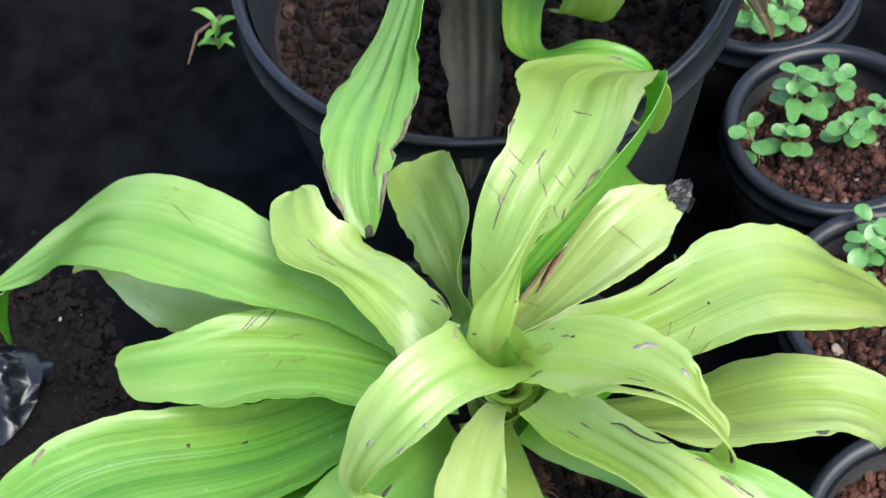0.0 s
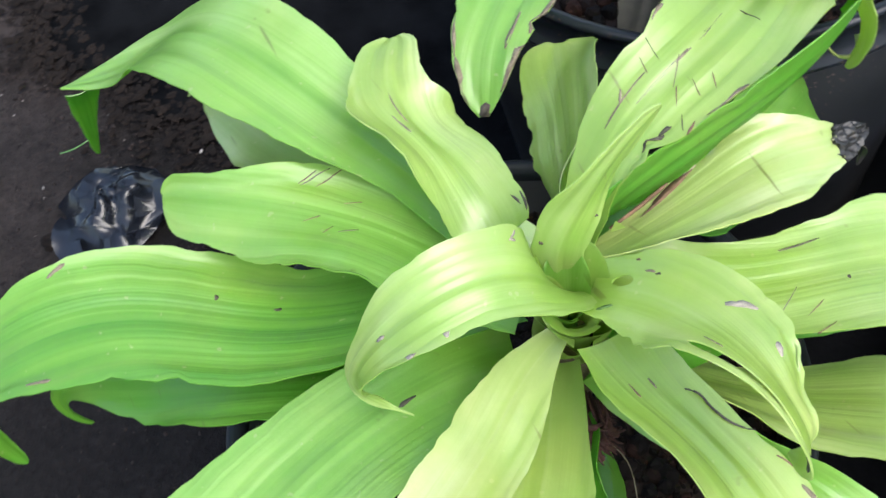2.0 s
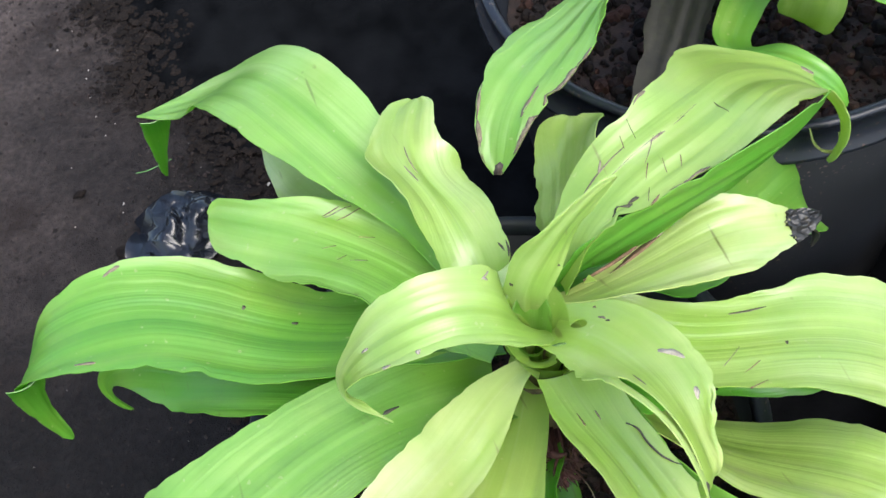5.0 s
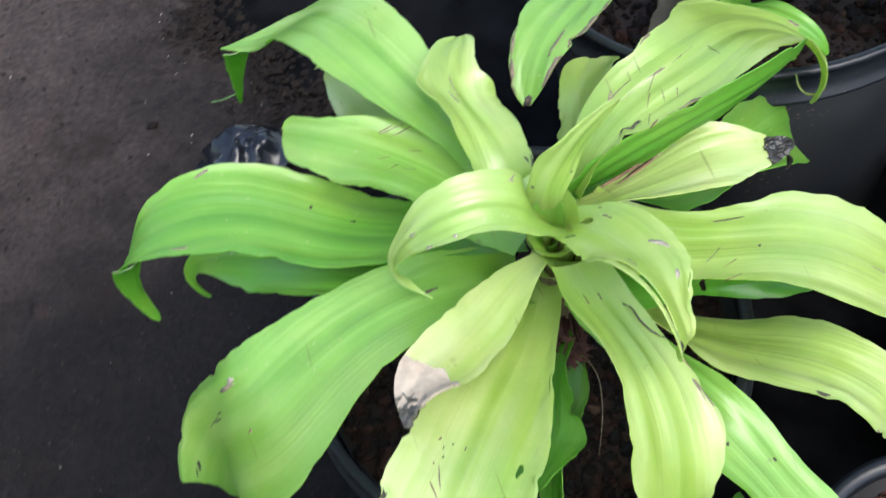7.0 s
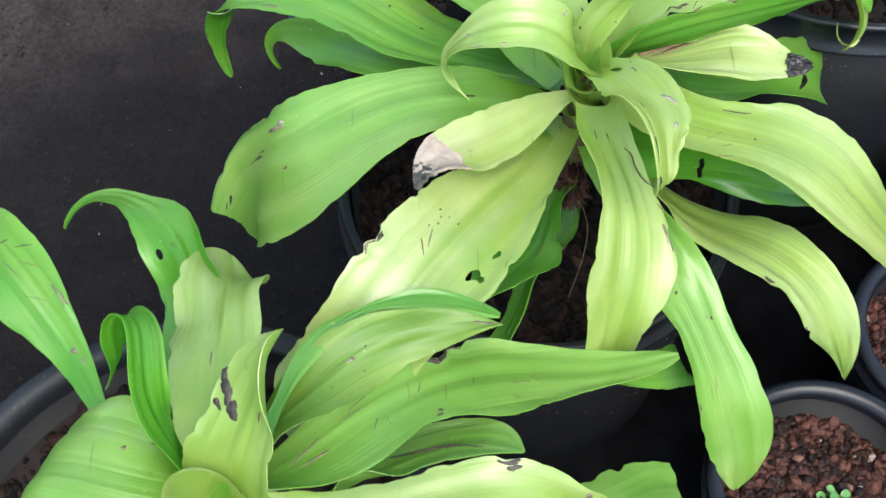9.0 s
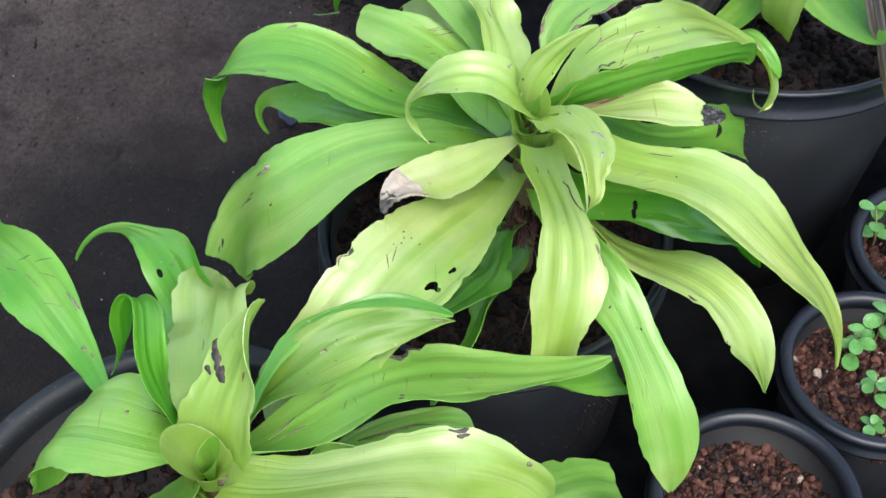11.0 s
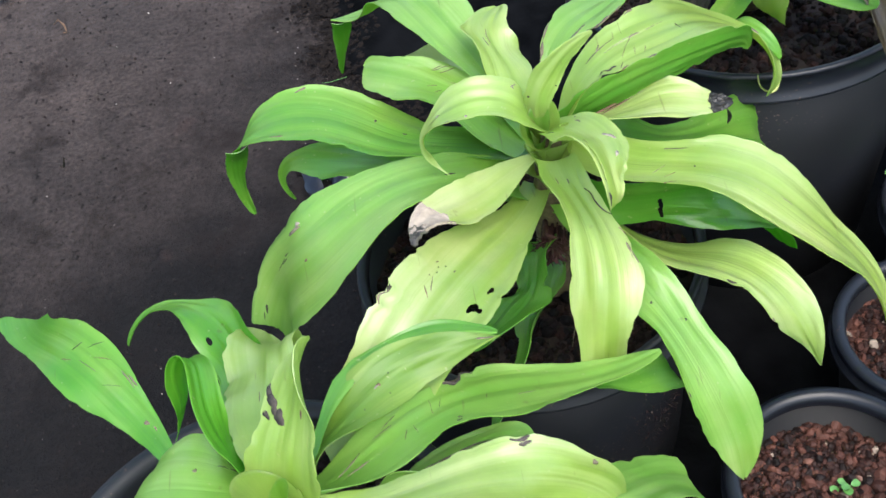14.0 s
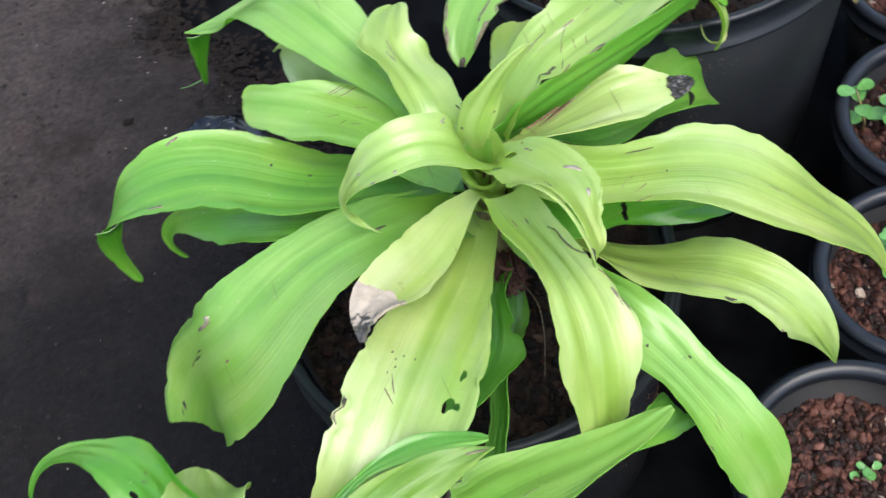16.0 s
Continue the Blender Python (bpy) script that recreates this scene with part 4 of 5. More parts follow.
scar("m20", 0.04, 0.550, 0.008, 0.0233, BROWN_STEM, 0.6)
scar("m20", 0.48, 0.475, 0.007, 0.0233, BROWN_STEM, 0.5)
scar("m20", -0.12, 0.500, 0.009, 0.0155, BROWN_STEM, 1)
scar("m18", 0.60, 0.850, 0.206, 0.0350, BURNT, 0)
scar("m7", 0.32, 0.125, 0.027, 0.0209, BROWN_STEM, 0)
scar("m10", 0.92, 0.250, 0.009, 0.0154, BROWN_STEM, 0.6)
scar("m10", 0.48, 0.250, 0.008, 0.0193, BROWN_STEM, 0.7)
scar("n9", 0.08, 0.300, 0.009, 0.0232, BROWN_STEM, 0.7)
scar("n9", 0.16, 0.325, 0.009, 0.0186, BROWN_STEM, 1.2)
scar("n9", -0.04, 0.550, 0.007, 0.0186, BROWN_STEM, 0.9)
scar("n9", -0.96, 0.500, 0.051, 0.0186, GREY_SCAR, 0)
scar("n9", -0.08, 0.175, 0.032, 0.0372, GREY_SCAR, 0)
scar("m18", 0.60, 0.100, 0.086, 0.0260, MOSS, 0.6)
scar("m19", 0.80, 0.100, 0.028, 0.0399, SCAR, 0.4)
scar("m17", 0.76, 0.325, 0.038, 0.0152, PALE_SCAR, 0.8)
scar("m16", 0.76, 0.425, 0.067, 0.0079, SCAR, 0)
scar("m16", -0.84, 0.575, 0.060, 0.0056, SCAR, 0)
scar("m18", -0.52, 0.175, 0.052, 0.0160, GREY_SCAR, 0)
scar("m18", -0.80, 0.125, 0.041, 0.0070, BROWN_STEM, 0)
scar("m5", 0.96, 0.622, 0.043, 0.0187, GREY_SCAR, 0)
scar("m5", 0.32, 0.551, 0.013, 0.0234, BROWN_STEM, 0.9)
scar("m7", -0.84, 0.475, 0.051, 0.0349, GREY_SCAR, 0)
scar("m23", -0.96, 0.900, 0.104, 0.0270, GREY_SCAR, 0)
scar("m23", -0.96, 0.875, 0.091, 0.0270, GREY_SCAR, 0)
scar("m23", -0.96, 0.800, 0.069, 0.0270, GREY_SCAR, 0)
scar("m23", -0.96, 0.775, 0.065, 0.0270, GREY_SCAR, 0)
scar("m23", -0.96, 0.725, 0.058, 0.0270, GREY_SCAR, 0)
scar("m23", -0.96, 0.675, 0.054, 0.0270, GREY_SCAR, 0)
scar("m14", -0.96, 0.325, 0.044, 0.0190, GREY_SCAR, 0)
scar("m14", 0.96, 0.300, 0.051, 0.0237, GREY_SCAR, 0)
scar("m14", 0.96, 0.275, 0.035, 0.0190, GREY_SCAR, 0)

scar("m3", 0.62, 0.640, 0.030, 0.0480, GREY_SCAR, 0)
scar("m3", 0.66, 0.615, 0.045, 0.0160, PALE_SCAR, 0)
scar("m3", 0.32, 0.735, 0.020, 0.0210, SCAR, 0)
scar("m3", 0.40, 0.718, 0.014, 0.0170, SCAR, 0)
scar("m3", 0.34, 0.765, 0.008, 0.0300, SCAR, 0.1)
scar("m3", 0.00, 0.613, 0.026, 0.0060, BROWN_STEM, 0)
scar("m3", 0.31, 0.930, 0.050, 0.0160, SCAR, 0.4)
scar("m3", 0.36, 0.955, 0.016, 0.0150, SCAR, 0.2)
scar("m3", 0.12, 0.200, 0.038, 0.0173, SCAR, 0)
scar("n1", 0.86, 0.488, 0.060, 0.0160, GREY_SCAR, 0.2)
scar("n1", 0.72, 0.500, 0.040, 0.0240, GREY_SCAR, 0.1)
scar("n1", 0.22, 0.405, 0.130, 0.0110, GREY_SCAR, 0.3)
scar("n1", 0.45, 0.380, 0.080, 0.0100, GREY_SCAR, 0)
scar("n1", 0.05, 0.588, 0.014, 0.0280, GREY_SCAR, 0.1)
scar("n1", 0.66, 0.600, 0.010, 0.0260, SCAR, 0.9)
scar("n1", 0.50, 0.570, 0.010, 0.0260, BROWN_STEM, 0.6)
scar("n1", 0.30, 0.640, 0.010, 0.0220, SCAR, 1.0)
scar("n1", -0.20, 0.650, 0.011, 0.0210, BROWN_STEM, 0.4)
scar("n1", 0.10, 0.520, 0.009, 0.0240, SCAR, 0.7)
scar("n5", -0.90, 0.575, 0.110, 0.0420, BURNT, 0.2)
scar("n5", -0.66, 0.530, 0.200, 0.0620, BURNT, 0.5)
scar("n5", -0.38, 0.480, 0.200, 0.0480, BURNT, 0.3)
scar("n5", -0.80, 0.455, 0.150, 0.0220, BURNT, 0.1)
scar("n5", 0.31, 0.575, 0.028, 0.0400, BROWN_STEM, 0.1)
scar("n11", -0.92, 0.590, 0.095, 0.0270, BURNT, 0)
scar("n11", -0.78, 0.598, 0.080, 0.0140, BURNT, 0.3)
scar("n11", -0.82, 0.768, 0.160, 0.0090, GREY_SCAR, 0.3)
scar("n8", 0.00, 0.540, 0.050, 0.0110, PALE_SCAR, 0)
scar("n8", -0.12, 0.600, 0.020, 0.0050, SCAR, 0)
scar("n8", -0.60, 0.500, 0.018, 0.0050, BROWN_STEM, 0)
scar("n8", 0.45, 0.560, 0.018, 0.0050, SCAR, 0)
scar("n8", 0.30, 0.450, 0.016, 0.0045, SCAR, 0)
scar("n9", 0.81, 0.413, 0.050, 0.0085, SCAR, 0)
scar("n9", -0.31, 0.400, 0.008, 0.0240, BROWN_STEM, 1.1)
scar("n9", -0.69, 0.300, 0.014, 0.0260, GREY_SCAR, 0.2)
scar("n9", -0.38, 0.163, 0.030, 0.0420, GREY_SCAR, 0.2)
scar("m5", 0.55, 0.461, 0.020, 0.0040, BROWN_STEM, 0)
scar("m5", 0.46, 0.475, 0.016, 0.0036, MOSS, 0)
scar("m5", 0.40, 0.491, 0.016, 0.0036, MOSS, 0)
scar("m5", 0.48, 0.508, 0.014, 0.0030, BROWN_STEM, 0)
scar("m5", 0.35, 0.461, 0.014, 0.0030, MOSS, 0)


def torn_edge(key, path, thick, mat, label):
    """A dried brown thread along a tear in the leaf."""
    ob, point = LEAVES[key]
    bm = bmesh.new()
    us, ss = [p[0] for p in path], [p[1] for p in path]
    pts = [point(eased(us, k / 16), eased(ss, k / 16), 0.0007) for k in range(17)]
    tube(bm, pts, [thick * (0.35 + 0.65 * math.sin(math.pi * min(1.0, (k + 2) / 17))) for k in range(17)], 6)
    part("torn_edge", bm, mat, ob, label)


torn_edge("m7", ((-0.54, 0.170), (-0.68, 0.195), (-0.66, 0.235), (-0.74, 0.275), (-0.90, 0.305), (-1.0, 0.315)), 0.0004, BURNT, "dried brown edge of a tear")
torn_edge("n9", ((-0.98, 0.455), (-0.90, 0.475), (-0.86, 0.50), (-0.94, 0.53), (-0.98, 0.56)), 0.0009, BURNT, "dried brown edge of a tear")
torn_edge("n10", ((-0.30, 0.50), (-0.10, 0.60), (0.10, 0.72), (0.35, 0.86)), 0.0006, BURNT, "thin dark thread of dead leaf")
torn_edge("m12", ((-0.99, 0.12), (-0.96, 0.22), (-0.93, 0.34), (-0.97, 0.44)), 0.0007, BROWN_STEM, "dried brown edge")

dry_tip("m4", 0.70, "bleached tan leaf end", TAN, 0.92, 0.04)
dry_tip("m4", 0.86, "shrivelled grey leaf tip", ASHEN, 1.0, 0.03)
dry_tip("m12", 0.84, "shrivelled grey-black leaf tip", CHARRED, 1.0, 0.03)
hook = strap((0.1535, -0.2525, 0.3030), -35, 0.015, (-20, -55, -80, -95, -120), (5, 10, 25, 60), (10, 30, 50, 60, 40), (5, 5, 4, 3, 2, 1), seed=77, ruffle=0.0006)
part("dry_curl", strap_mesh(hook, rows=14, cols=7), CHARRED, LEAVES["m12"][0], "blackened curl hanging from the tip")


def rolled_shoot(plant, foot, tall, wide, heading, mat, label, tilt=20):
    """The youngest leaf, still rolled into an open funnel with a slanting mouth."""
    bm = bmesh.new()
    uv = bm.loops.layers.uv.new("UVMap")
    span = bm.loops.layers.uv.new("Span")
    n, m = 40, 16
    grid = []
    for i in range(m + 1):
        s = i / m
        row = []
        for k in range(n + 1):
            a = radians(heading) + (k / n - 0.5) * 2 * math.pi * 1.15
            flare = 0.28 + 0.72 * s ** 1.6
            r = wide * flare * (1 + 0.10 * (k / n))
            z = tall * s * (1 + 0.35 * math.cos(a - radians(heading)) * s) - 0.12 * tall * abs(k / n - 0.5) * s
            row.append(bm.verts.new((foot[0] + r * math.cos(a) + tall * s * s * math.tan(radians(tilt)) * math.cos(radians(heading)),
                                     foot[1] + r * math.sin(a) + tall * s * s * math.tan(radians(tilt)) * math.sin(radians(heading)), foot[2] + z)))
        grid.append(row)
    for i in range(m):
        for k in range(n):
            f = bm.faces.new((grid[i][k], grid[i][k + 1], grid[i + 1][k + 1], grid[i + 1][k]))
            for loop, (p, q) in zip(f.loops, ((k, i), (k + 1, i), (k + 1, i + 1), (k, i + 1))):
                loop[uv].uv = (p / n, q / m)
                loop[span].uv = (p / n, 0.15 * q / m)
    bmesh.ops.solidify(bm, geom=list(bm.faces), thickness=0.0008)
    return part("young_leaf", bm, mat, plant, label)


rolled_shoot(main_plant, (0.0488, -0.2665, 0.304), 0.026, 0.0105, 75, LIME, "rolled young leaf in the crown", 2)
rolled_shoot(main_plant, (0.0475, -0.2655, 0.304), 0.025, 0.0065, 60, FRESH, "rolled young leaf in the crown", 2)
rolled_shoot(main_plant, (0.0462, -0.2645, 0.306), 0.020, 0.0032, 150, LIME, "rolled young leaf in the crown", 3)
rolled_shoot(front_plant, (-0.1065, -0.4745, 0.318), 0.029, 0.0125, 185, LIME, "rolled young leaf in the crown", 3)
rolled_shoot(front_plant, (-0.1050, -0.4740, 0.320), 0.022, 0.0060, 20, FRESH, "rolled young leaf in the crown", 2)
for plant, foot, turns in ((main_plant, (0.0525, -0.2590, 0.280), (275, 215, 330)), (front_plant, (-0.106, -0.464, 0.286), (250, 190, 310))):
    for k, turn in enumerate(turns):
        rolled_shoot(plant, (foot[0], foot[1], foot[2] - 0.005 * k), 0.026, 0.0118 + 0.0006 * k, turn, LIME, "pale clasping leaf foot round the stem", 1)


def root_tuft(plant, at, side, count, seed):
    """Short dark roots bunched on the stem: many crooked threads round a few thick knobs."""
    rng = random.Random(seed)
    bm = bmesh.new()
    at, side = Vector(at), Vector(side)
    for k in range(count):
        thick = k % 9 == 0
        a = rng.gauss(0, 1)
        p = at + Vector((rng.gauss(0, 0.0035), rng.gauss(0, 0.002), rng.gauss(0.004, 0.003)))
        pts = [p - side * 0.012, p]
        way = Vector((a * 0.8, rng.uniform(-0.7, 0.3), rng.uniform(-1.0, 0.5))).normalized()
        for _ in range(4):
            way = (way + 0.55 * Vector((rng.uniform(-1, 1), rng.uniform(-1, 1), rng.uniform(-1.2, 0.6)))).normalized()
            pts.append(pts[-1] + way * rng.uniform(0.0012, 0.0034))
        r = rng.uniform(0.0012, 0.0020) if thick else rng.uniform(0.0003, 0.0007)
        tube(bm, pts, [r * f for f in (1.0, 1.1, 1.0, 0.85, 0.7, 0.4)], 6)
    part("root_tuft", bm, ROOT, plant, "reddish-brown bunch of short crooked roots on the stem")


root_tuft(main_plant, (0.0470, -0.2720, 0.2320), (-0.2, -1.0, 0.0), 130, 5)
bm = bmesh.new()
arc = [(0.052, -0.272, 0.231), (0.058, -0.279, 0.214), (0.057, -0.287, 0.199), (0.053, -0.295, 0.186), (0.049, -0.300, 0.170)]
tube(bm, [tuple(eased([p[c] for p in arc], k / 16) for c in range(3)) for k in range(17)], [0.00022] * 17, 5)
part("hanging_root", bm, GREY_SCAR, main_plant, "thin pale hanging root")


# ---- seedlings in the small pots ----
def seedling(at, tall, pairs, size, lean, seed):
    """A young weed: thin stem with opposite pairs of round leaves."""
    rng = random.Random(seed)
    ob = tagged(empty("seedling", at), "small seedling with round pale green leaves in gravel", "seedling", "seedlings in small pots")
    foot = Vector(at)
    head = foot + Vector((lean[0] * 1.6, lean[1] * 1.6, tall))
    sag = Vector((rng.uniform(-0.004, 0.004), rng.uniform(-0.004, 0.004), 0.0))
    way = [foot - Vector((0, 0, 0.006)), foot.lerp(head, 0.35) + sag, foot.lerp(head, 0.7) + sag * 0.7, head]
    bm = bmesh.new()
    tube(bm, way, [0.0009, 0.0008, 0.0007, 0.0005], 6)
    part("stem", bm, SEEDLING_STEM, ob)
    turn = rng.uniform(0, 3)
    nodes = pairs + 1 if pairs > 1 else 1
    for k in range(nodes):
        x = 3 * (0.42 + 0.58 * k / max(1, nodes - 1)) if nodes > 1 else 3.0
        p = way[min(2, int(x))].lerp(way[min(2, int(x)) + 1], x - min(2, int(x)))
        turn += 1.57 + rng.uniform(-0.3, 0.3)
        for side in (0, math.pi):
            a = turn + side
            r = size * (0.92 + 0.12 * (nodes - 1 - k)) * rng.uniform(0.75, 1.15)
            out = Vector((math.cos(a), math.sin(a), rng.uniform(-0.1, 0.35))).normalized()
            across = Vector((-math.sin(a), math.cos(a), rng.uniform(-0.2, 0.2)))
            up = out.cross(across).normalized()
            bm = bmesh.new()
            rim = 12
            for lift in (0.00025, -0.00025):
                mid = bm.verts.new(p + out * (r * 1.2) + up * lift)
                ring = []
                for j in range(rim):
                    b = 2 * math.pi * j / rim
                    ring.append(bm.verts.new(p + out * (r * 1.15 - r * math.cos(b)) + across * (r * (0.80 - 0.18 * math.cos(b)) * math.sin(b)) + up * (lift + 0.16 * r * math.sin(b) ** 2 - 0.10 * r * math.cos(b) ** 2)))
                for j in range(rim):
                    tri = (mid, ring[j], ring[(j + 1) % rim])
                    bm.faces.new(tri if lift > 0 else tri[::-1])
                if lift > 0:
                    upper = ring
            for j in range(rim):
                for e in bm.faces.new((upper[(j + 1) % rim], upper[j], ring[j], ring[(j + 1) % rim])).edges:
                    e.smooth = False
            part("leaf", bm, SEEDLING, ob)
    return ob


for at, tall, pairs, size, lean in (
        ((0.192, -0.394, 0.104), 0.010, 2, 0.0030, (0.002, 0.0)), ((0.152, -0.402, 0.104), 0.008, 2, 0.0030, (0.0, 0.002)), ((0.163, -0.412, 0.104), 0.007, 1, 0.0028, (0.002, 0.0)),
        ((0.270, -0.290, 0.104), 0.036, 3, 0.0052, (0.0, 0.004)), ((0.283, -0.282, 0.104), 0.040, 3, 0.0055, (0.004, 0.006)), ((0.300, -0.285, 0.104), 0.036, 3, 0.0052, (0.002, 0.012)),
        ((0.280, -0.318, 0.104), 0.030, 2, 0.0050, (-0.004, 0.0)), ((0.268, -0.342, 0.104), 0.018, 2, 0.0046, (0.0, 0.0)), ((0.300, -0.318, 0.104), 0.022, 2, 0.0048, (0.003, 0.0)),
        ((0.312, -0.188, 0.104), 0.034, 2, 0.0058, (-0.002, 0.006)), ((0.330, -0.200, 0.104), 0.030, 3, 0.0055, (0.0, 0.004)), ((0.346, -0.184, 0.104), 0.042, 4, 0.0058, (0.004, 0.004)),
        ((0.350, -0.212, 0.104), 0.032, 3, 0.0052, (0.0, -0.004)), ((0.366, -0.222, 0.104), 0.034, 3, 0.0054, (0.004, 0.0)), ((0.372, -0.196, 0.104), 0.036, 3, 0.0054, (0.0, 0.004)),
        ((0.385, -0.120, 0.104), 0.040, 3, 0.0058, (-0.006, -0.006)), ((0.400, -0.130, 0.104), 0.034, 3, 0.0056, (-0.002, -0.004)), ((0.418, -0.100, 0.104), 0.036, 3, 0.0056, (0.0, 0.0))):
    seedling((at[0], at[1], at[2] - 0.006), tall, pairs, size, lean, seed=int(at[0] * 9000 - at[1] * 3000))


# ---- small litter ----
def crumpled_bag(at, size, seed, label):
    """A crumpled black plastic grow bag lying on the ground: a faceted body and a folded flap."""
    bag = empty("crumpled_bag", at)
    rng = random.Random(seed)
    bm = bmesh.new()
    rings, sides = 6, 16
    grid = []
    for i in range(1, rings + 1):
        row = []
        for k in range(sides):
            a = 2 * math.pi * (k + 0.35 * rng.uniform(-1, 1)) / sides
            r = size * (i / rings) * (1 + 0.22 * rng.uniform(-1, 1))
            z = 0.005 + size * (0.62 * (1 - (i / rings) ** 2) + (0.26 * rng.uniform(-1, 1) if i < rings else 0.0))
            row.append(bm.verts.new((at[0] + 1.1 * r * math.cos(a), at[1] + 0.95 * r * math.sin(a), at[2] + max(0.004, z))))
        grid.append(row)
    bmesh.ops.triangulate(bm, faces=[bm.faces.new(grid[0])])
    for lo, hi in zip(grid, grid[1:]):
        for k in range(sides):
            bm.faces.new((lo[k], hi[k], hi[(k + 1) % sides], lo[(k + 1) % sides]))
    bmesh.ops.bevel(bm, geom=list(bm.edges), offset=0.0012, segments=2, affect="EDGES")
    part("body", bm, BAG, bag)
    flap = strap((at[0] - size * 0.9, at[1] + size * 0.25, at[2] + 0.006), 250, size * 1.5, (25, 10, -5, -10, -5), (10, 20, 25, 40), (35, 20, -15, 10, 30), (9, 16, 18, 15, 17, 12), seed=41, ruffle=0.002)
    part("flap", strap_mesh(flap, rows=14, cols=7), BAG, bag)
    return tagged(bag, label, "plastic bag")


crumpled_bag((-0.086, 0.084, 0.0), 0.035, 2.6, "crumpled black plastic grow bag on the ground")


def dry_bit(at, r, turn, label, mat):
    bm = bmesh.new()
    pts = [Vector((at[0] + r * s * math.cos(turn + 0.7 * s), at[1] + r * s * math.sin(turn + 0.7 * s), at[2] + 0.003 + 0.006 * math.sin(3 * s))) for s in (-1, -0.5, 0, 0.5, 1)]
    tube(bm, pts, [0.0006, 0.0011, 0.0013, 0.001, 0.0005], 6)
    return tagged(part("dry_twig", bm, mat, None), label, "twig", "litter on the ground")


def grit():
    """Loose crumbs of soil and grit strewn on the bare ground."""
    rng = random.Random(8)
    verts, faces = [], []
    for k in range(6500):
        x, y = rng.uniform(-0.62, 0.02), rng.uniform(-0.45, 0.62)
        if k > 4600:
            y = rng.uniform(-0.02, 0.5)
            x = EDGE(y) - 0.005 - abs(rng.gauss(0, 0.05))
        q = rng.choice((0.0003, 0.0004, 0.0005, 0.0006, 0.0008, 0.0012)) * rng.uniform(0.7, 1.3)
        start = len(verts)
        turn = Euler((rng.uniform(0, 6), rng.uniform(0, 6), rng.uniform(0, 6))).to_matrix()
        for v in LUMP[0]:
            w = turn @ Vector((v.x * 1.2, v.y, v.z * 0.7)) * (q * rng.uniform(0.8, 1.2))
            verts.append((x + w.x, y + w.y, 0.0008 + q * 0.4 + w.z))
        faces += [[start + j for j in f] for f in LUMP[1]]
    me = bpy.data.meshes.new("grit")
    me.from_pydata(verts, [], faces)
    me.materials.append(BED)
    me.materials.append(PALE_GRIT)
    n = len(LUMP[1])
    me.polygons.foreach_set("material_index", [1 if (k // n) % 47 == 0 else 0 for k in range(len(faces))])
    return tagged(new("grit", me), "loose crumbs of soil and grit on the ground", "grit", kind="stuff")


grit()


def mud():
    """Trodden lumps of black mud where the sheet meets the bare ground."""
    rng = random.Random(31)
    verts, faces = [], []
    for k in range(5200):
        y = rng.uniform(-0.35, 0.62)
        x = EDGE(y) + rng.gauss(-0.004, 0.018)
        q = rng.choice((0.0005, 0.0008, 0.0012, 0.0018, 0.0028)) * rng.uniform(0.7, 1.3)
        start = len(verts)
        a = rng.uniform(0, 6.28)
        for v in LUMP[0]:
            f = q * rng.uniform(0.75, 1.3)
            verts.append((x + f * (v.x * math.cos(a) * 1.3 - v.y * math.sin(a)), y + f * (v.x * math.sin(a) * 1.3 + v.y * math.cos(a)), 0.003 + 0.32 * f * v.z))
        faces += [[start + j for j in f] for f in LUMP[1]]
    me = bpy.data.meshes.new("mud")
    me.from_pydata(verts, [], faces)
    me.materials.append(MUD)
    return tagged(new("mud", me), "trodden black mud crumbs along the edge of the sheet", "mud", kind="stuff")


mud()


def clod(at, size, seed, label):
    rng = random.Random(seed)
    bm = bmesh.new()
    bmesh.ops.create_icosphere(bm, subdivisions=3, radius=1.0)
    for v in bm.verts:
        f = 1 + 0.35 * noise.noise(v.co * 1.3 + Vector((seed, 0, 0))) + 0.15 * noise.noise(v.co * 4)
        v.co = Vector((at[0] + v.co.x * size * f, at[1] + v.co.y * size * 0.7 * f, at[2] + size * 0.22 + v.co.z * size * 0.3 * f))
    return tagged(part("mud_clod", bm, MUD, None), label, "mud clod", "litter on the ground")


clod((-0.129, 0.087, 0.0), 0.009, 3, "dark flattened clod of mud on the ground")
clod((-0.152, 0.152, 0.0), 0.0045, 5, "small dark clod of mud on the ground")


def flake(at, size, label, mat=None):
    """A curled scrap of dry leaf."""
    point = strap((at[0] - size, at[1], at[2] + 0.003), 20, size * 2, (40, 25, 0, -20, -50), (5, 20, 30, 35), (20, 10, -20, -30, 10), (6, 14, 17, 15, 12, 4), seed=90, ragged=0.6)
    return tagged(part("dry_leaf_scrap", strap_mesh(point, rows=20, cols=9), mat or TAN, None), label, "dry leaf", "litter on the ground")


flake((0.272, -0.137, 0.004), 0.013, "curled pale brown scrap of dry leaf on the sheet")
flake((-0.443, 0.450, 0.0), 0.014, "torn whitish scrap of dry leaf on the bare ground", PALE_GRIT)
dry_bit((-0.372, 0.383, 0.0), 0.012, 2.2, "short dry twig on the bare ground", BROWN_STEM)
dry_bit((-0.359, 0.160, 0.0), 0.005, 0.4, "dark scrap of twig on the bare ground", SMUT)


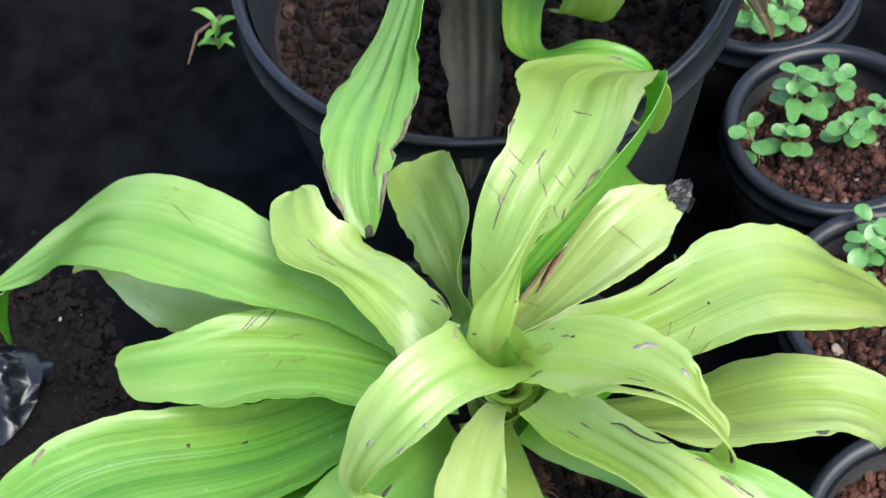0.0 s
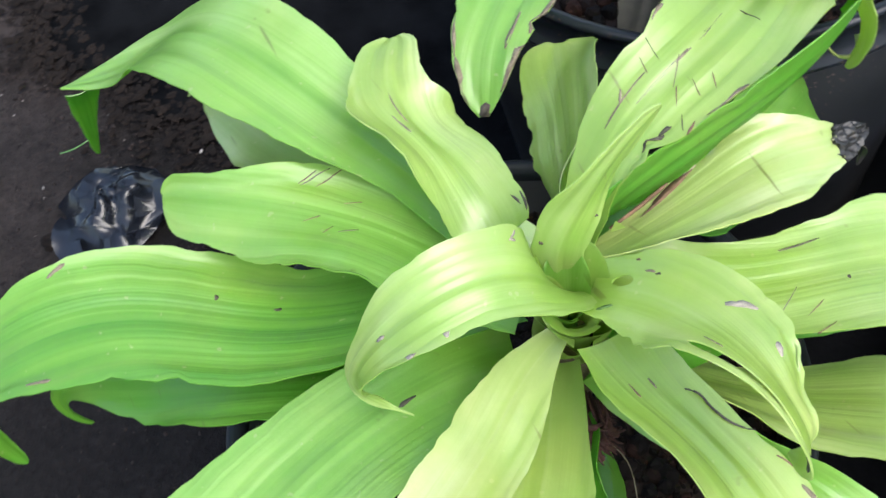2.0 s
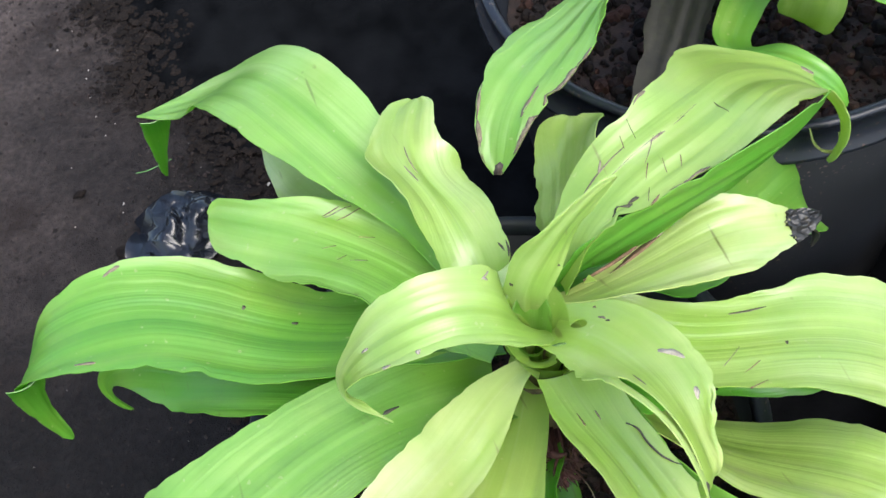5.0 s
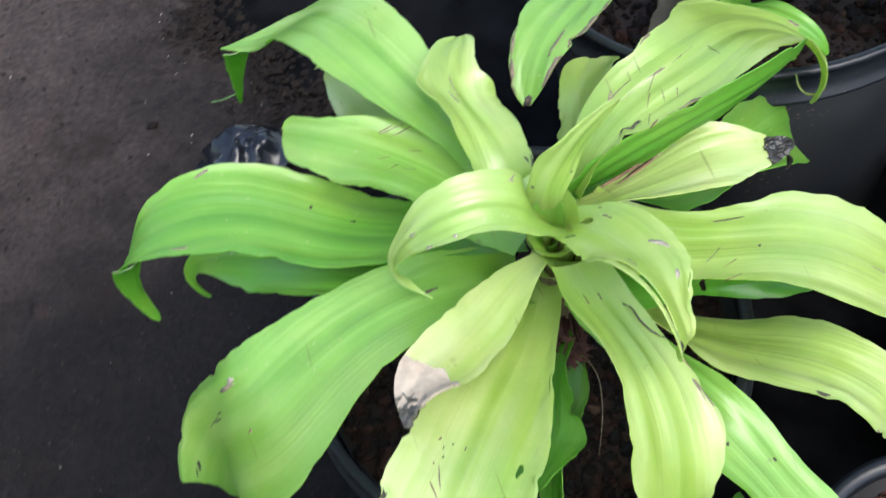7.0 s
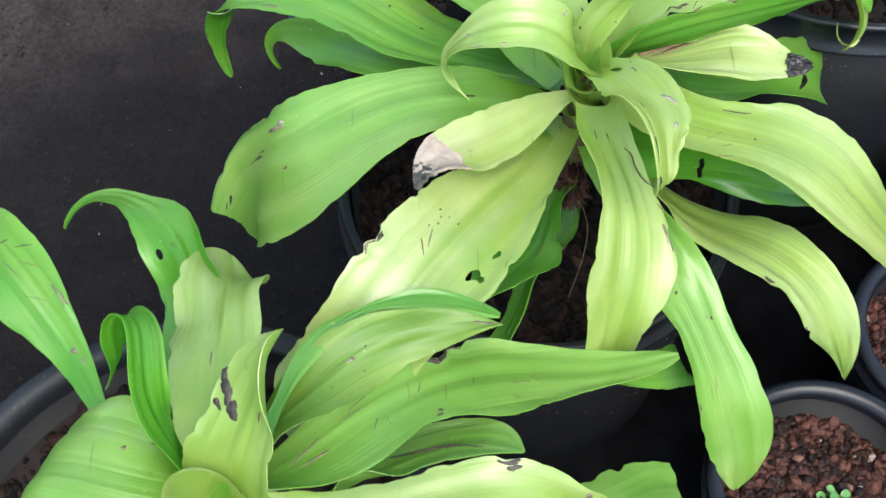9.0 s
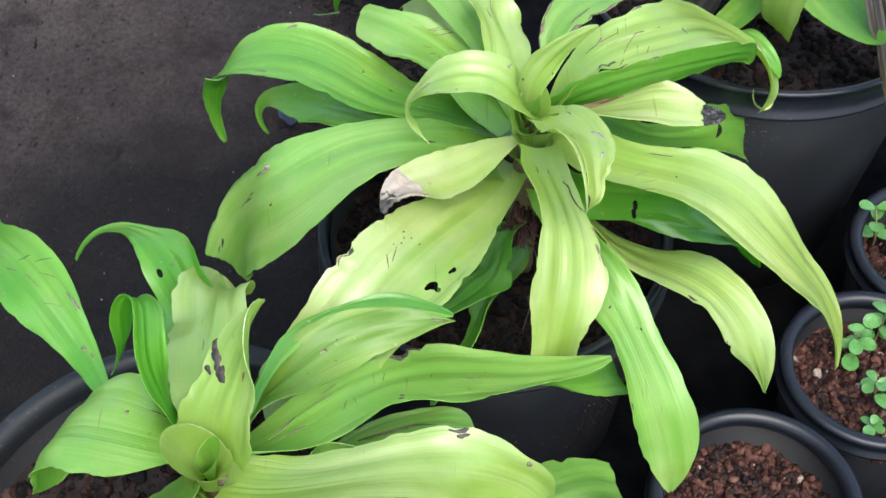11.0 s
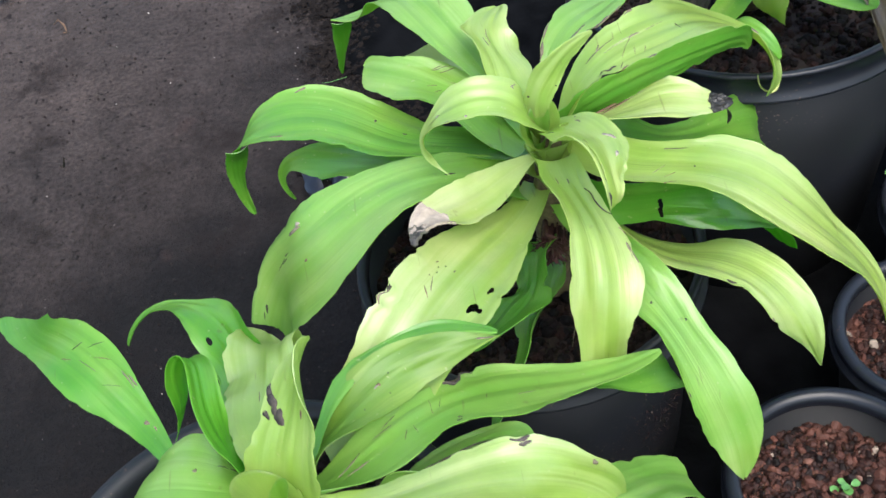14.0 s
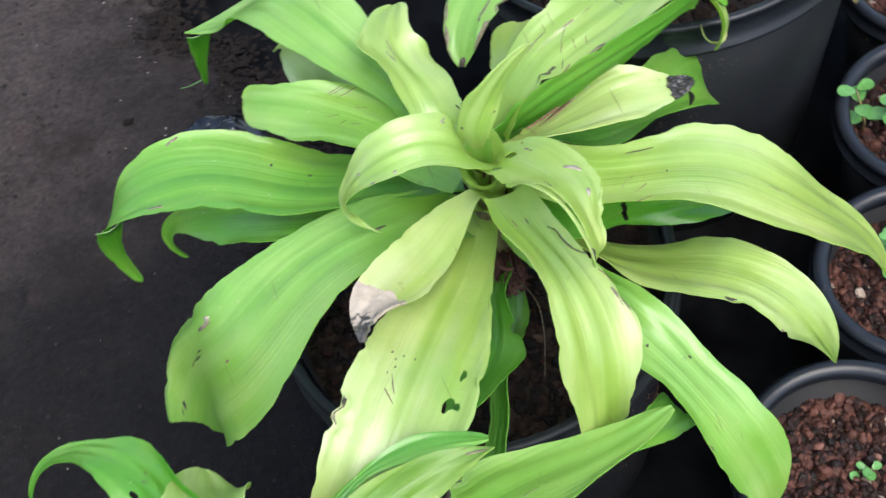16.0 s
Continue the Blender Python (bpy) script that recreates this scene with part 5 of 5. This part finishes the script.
def dirt_splash():
    """Reddish crumbs of soil stuck to the wall of the main pot."""
    rng = random.Random(21)
    bm = bmesh.new()
    for _ in range(380):
        a = radians(rng.gauss(-50, 10))
        z = min(0.15, max(0.03, rng.gauss(0.095, 0.022)))
        r = 0.094 + 0.012 * (z - 0.004) / 0.169 + 0.0003
        c = Vector((MAIN[0] + r * math.cos(a), MAIN[1] + r * math.sin(a), z))
        q = rng.choice((0.0002, 0.00025, 0.0003, 0.0004)) * rng.uniform(0.8, 1.3)
        vs = [bm.verts.new(c + v * q) for v in LUMP[0]]
        for f in LUMP[1]:
            bm.faces.new([vs[k] for k in f])
    pots = [o for o in bpy.data.objects if o.name == "plant_pot"]
    tagged(part("dirt_splash", bm, GRAVEL, pots[0]), "reddish soil crumbs stuck to the wall", kind="stuff")


dirt_splash()


def sprig():
    """A small weed with a few narrow leaves behind the pots."""
    ob = tagged(empty("weed", (0.19, 0.205, 0.006)), "small green weed growing beside the black sheet", "weed")
    rng = random.Random(4)
    bm = bmesh.new()
    tube(bm, [(0.19, 0.205, 0.002), (0.192, 0.207, 0.02), (0.196, 0.206, 0.034)], [0.001, 0.0008, 0.0005], 6)
    part("stem", bm, WEED_STEM, ob)
    for k in range(7):
        point = strap((0.19 + 0.0009 * k, 0.205, 0.006 + 0.004 * k), k * 137, rng.uniform(0.016, 0.026), (50, 35, 10, -20, -40), (5, 8, 10, 12), (0, 0, 0, 0, 0), (2, 5, 6, 5, 3, 1), seed=70 + k, ruffle=0.0002)
        part("leaf", strap_mesh(point, rows=12, cols=5), GREEN, ob)


sprig()
bm = bmesh.new()
tube(bm, [(0.165, 0.21, 0.006), (0.185, 0.222, 0.014), (0.21, 0.226, 0.010)], [0.0008, 0.0014, 0.0009], 7)
tagged(part("dry_twig", bm, BROWN_STEM, None), "curved brown twig lying behind the pots", "twig", "litter on the ground")
bm = bmesh.new()
arc = [(-0.064, -0.003, 0.172), (-0.070, -0.004, 0.172), (-0.078, -0.004, 0.171), (-0.084, -0.002, 0.170)]
arc = [tuple(eased([p[c] for p in arc], s / 24) for c in range(3)) for s in range(25)]
tube(bm, arc, [0.00028] * 25, 5)
part("tendril", bm, SEEDLING, main_plant, "thin green thread-like leaf end")
bm = bmesh.new()
arc = [(0.2083, -0.1919, 0.2560), (0.2065, -0.1953, 0.2529), (0.2029, -0.1966, 0.2517), (0.1984, -0.1950, 0.2531), (0.1961, -0.1917, 0.2561), (0.1965, -0.1873, 0.2600)]
arc = [tuple(eased([p[c] for p in arc], k / 20) for c in range(3)) for k in range(21)]
tube(bm, arc, [0.0011 - 0.0007 * k / 20 for k in range(21)], 6)
part("tendril", bm, WEED_STEM, main_plant, "thin hooked thread at a leaf end")
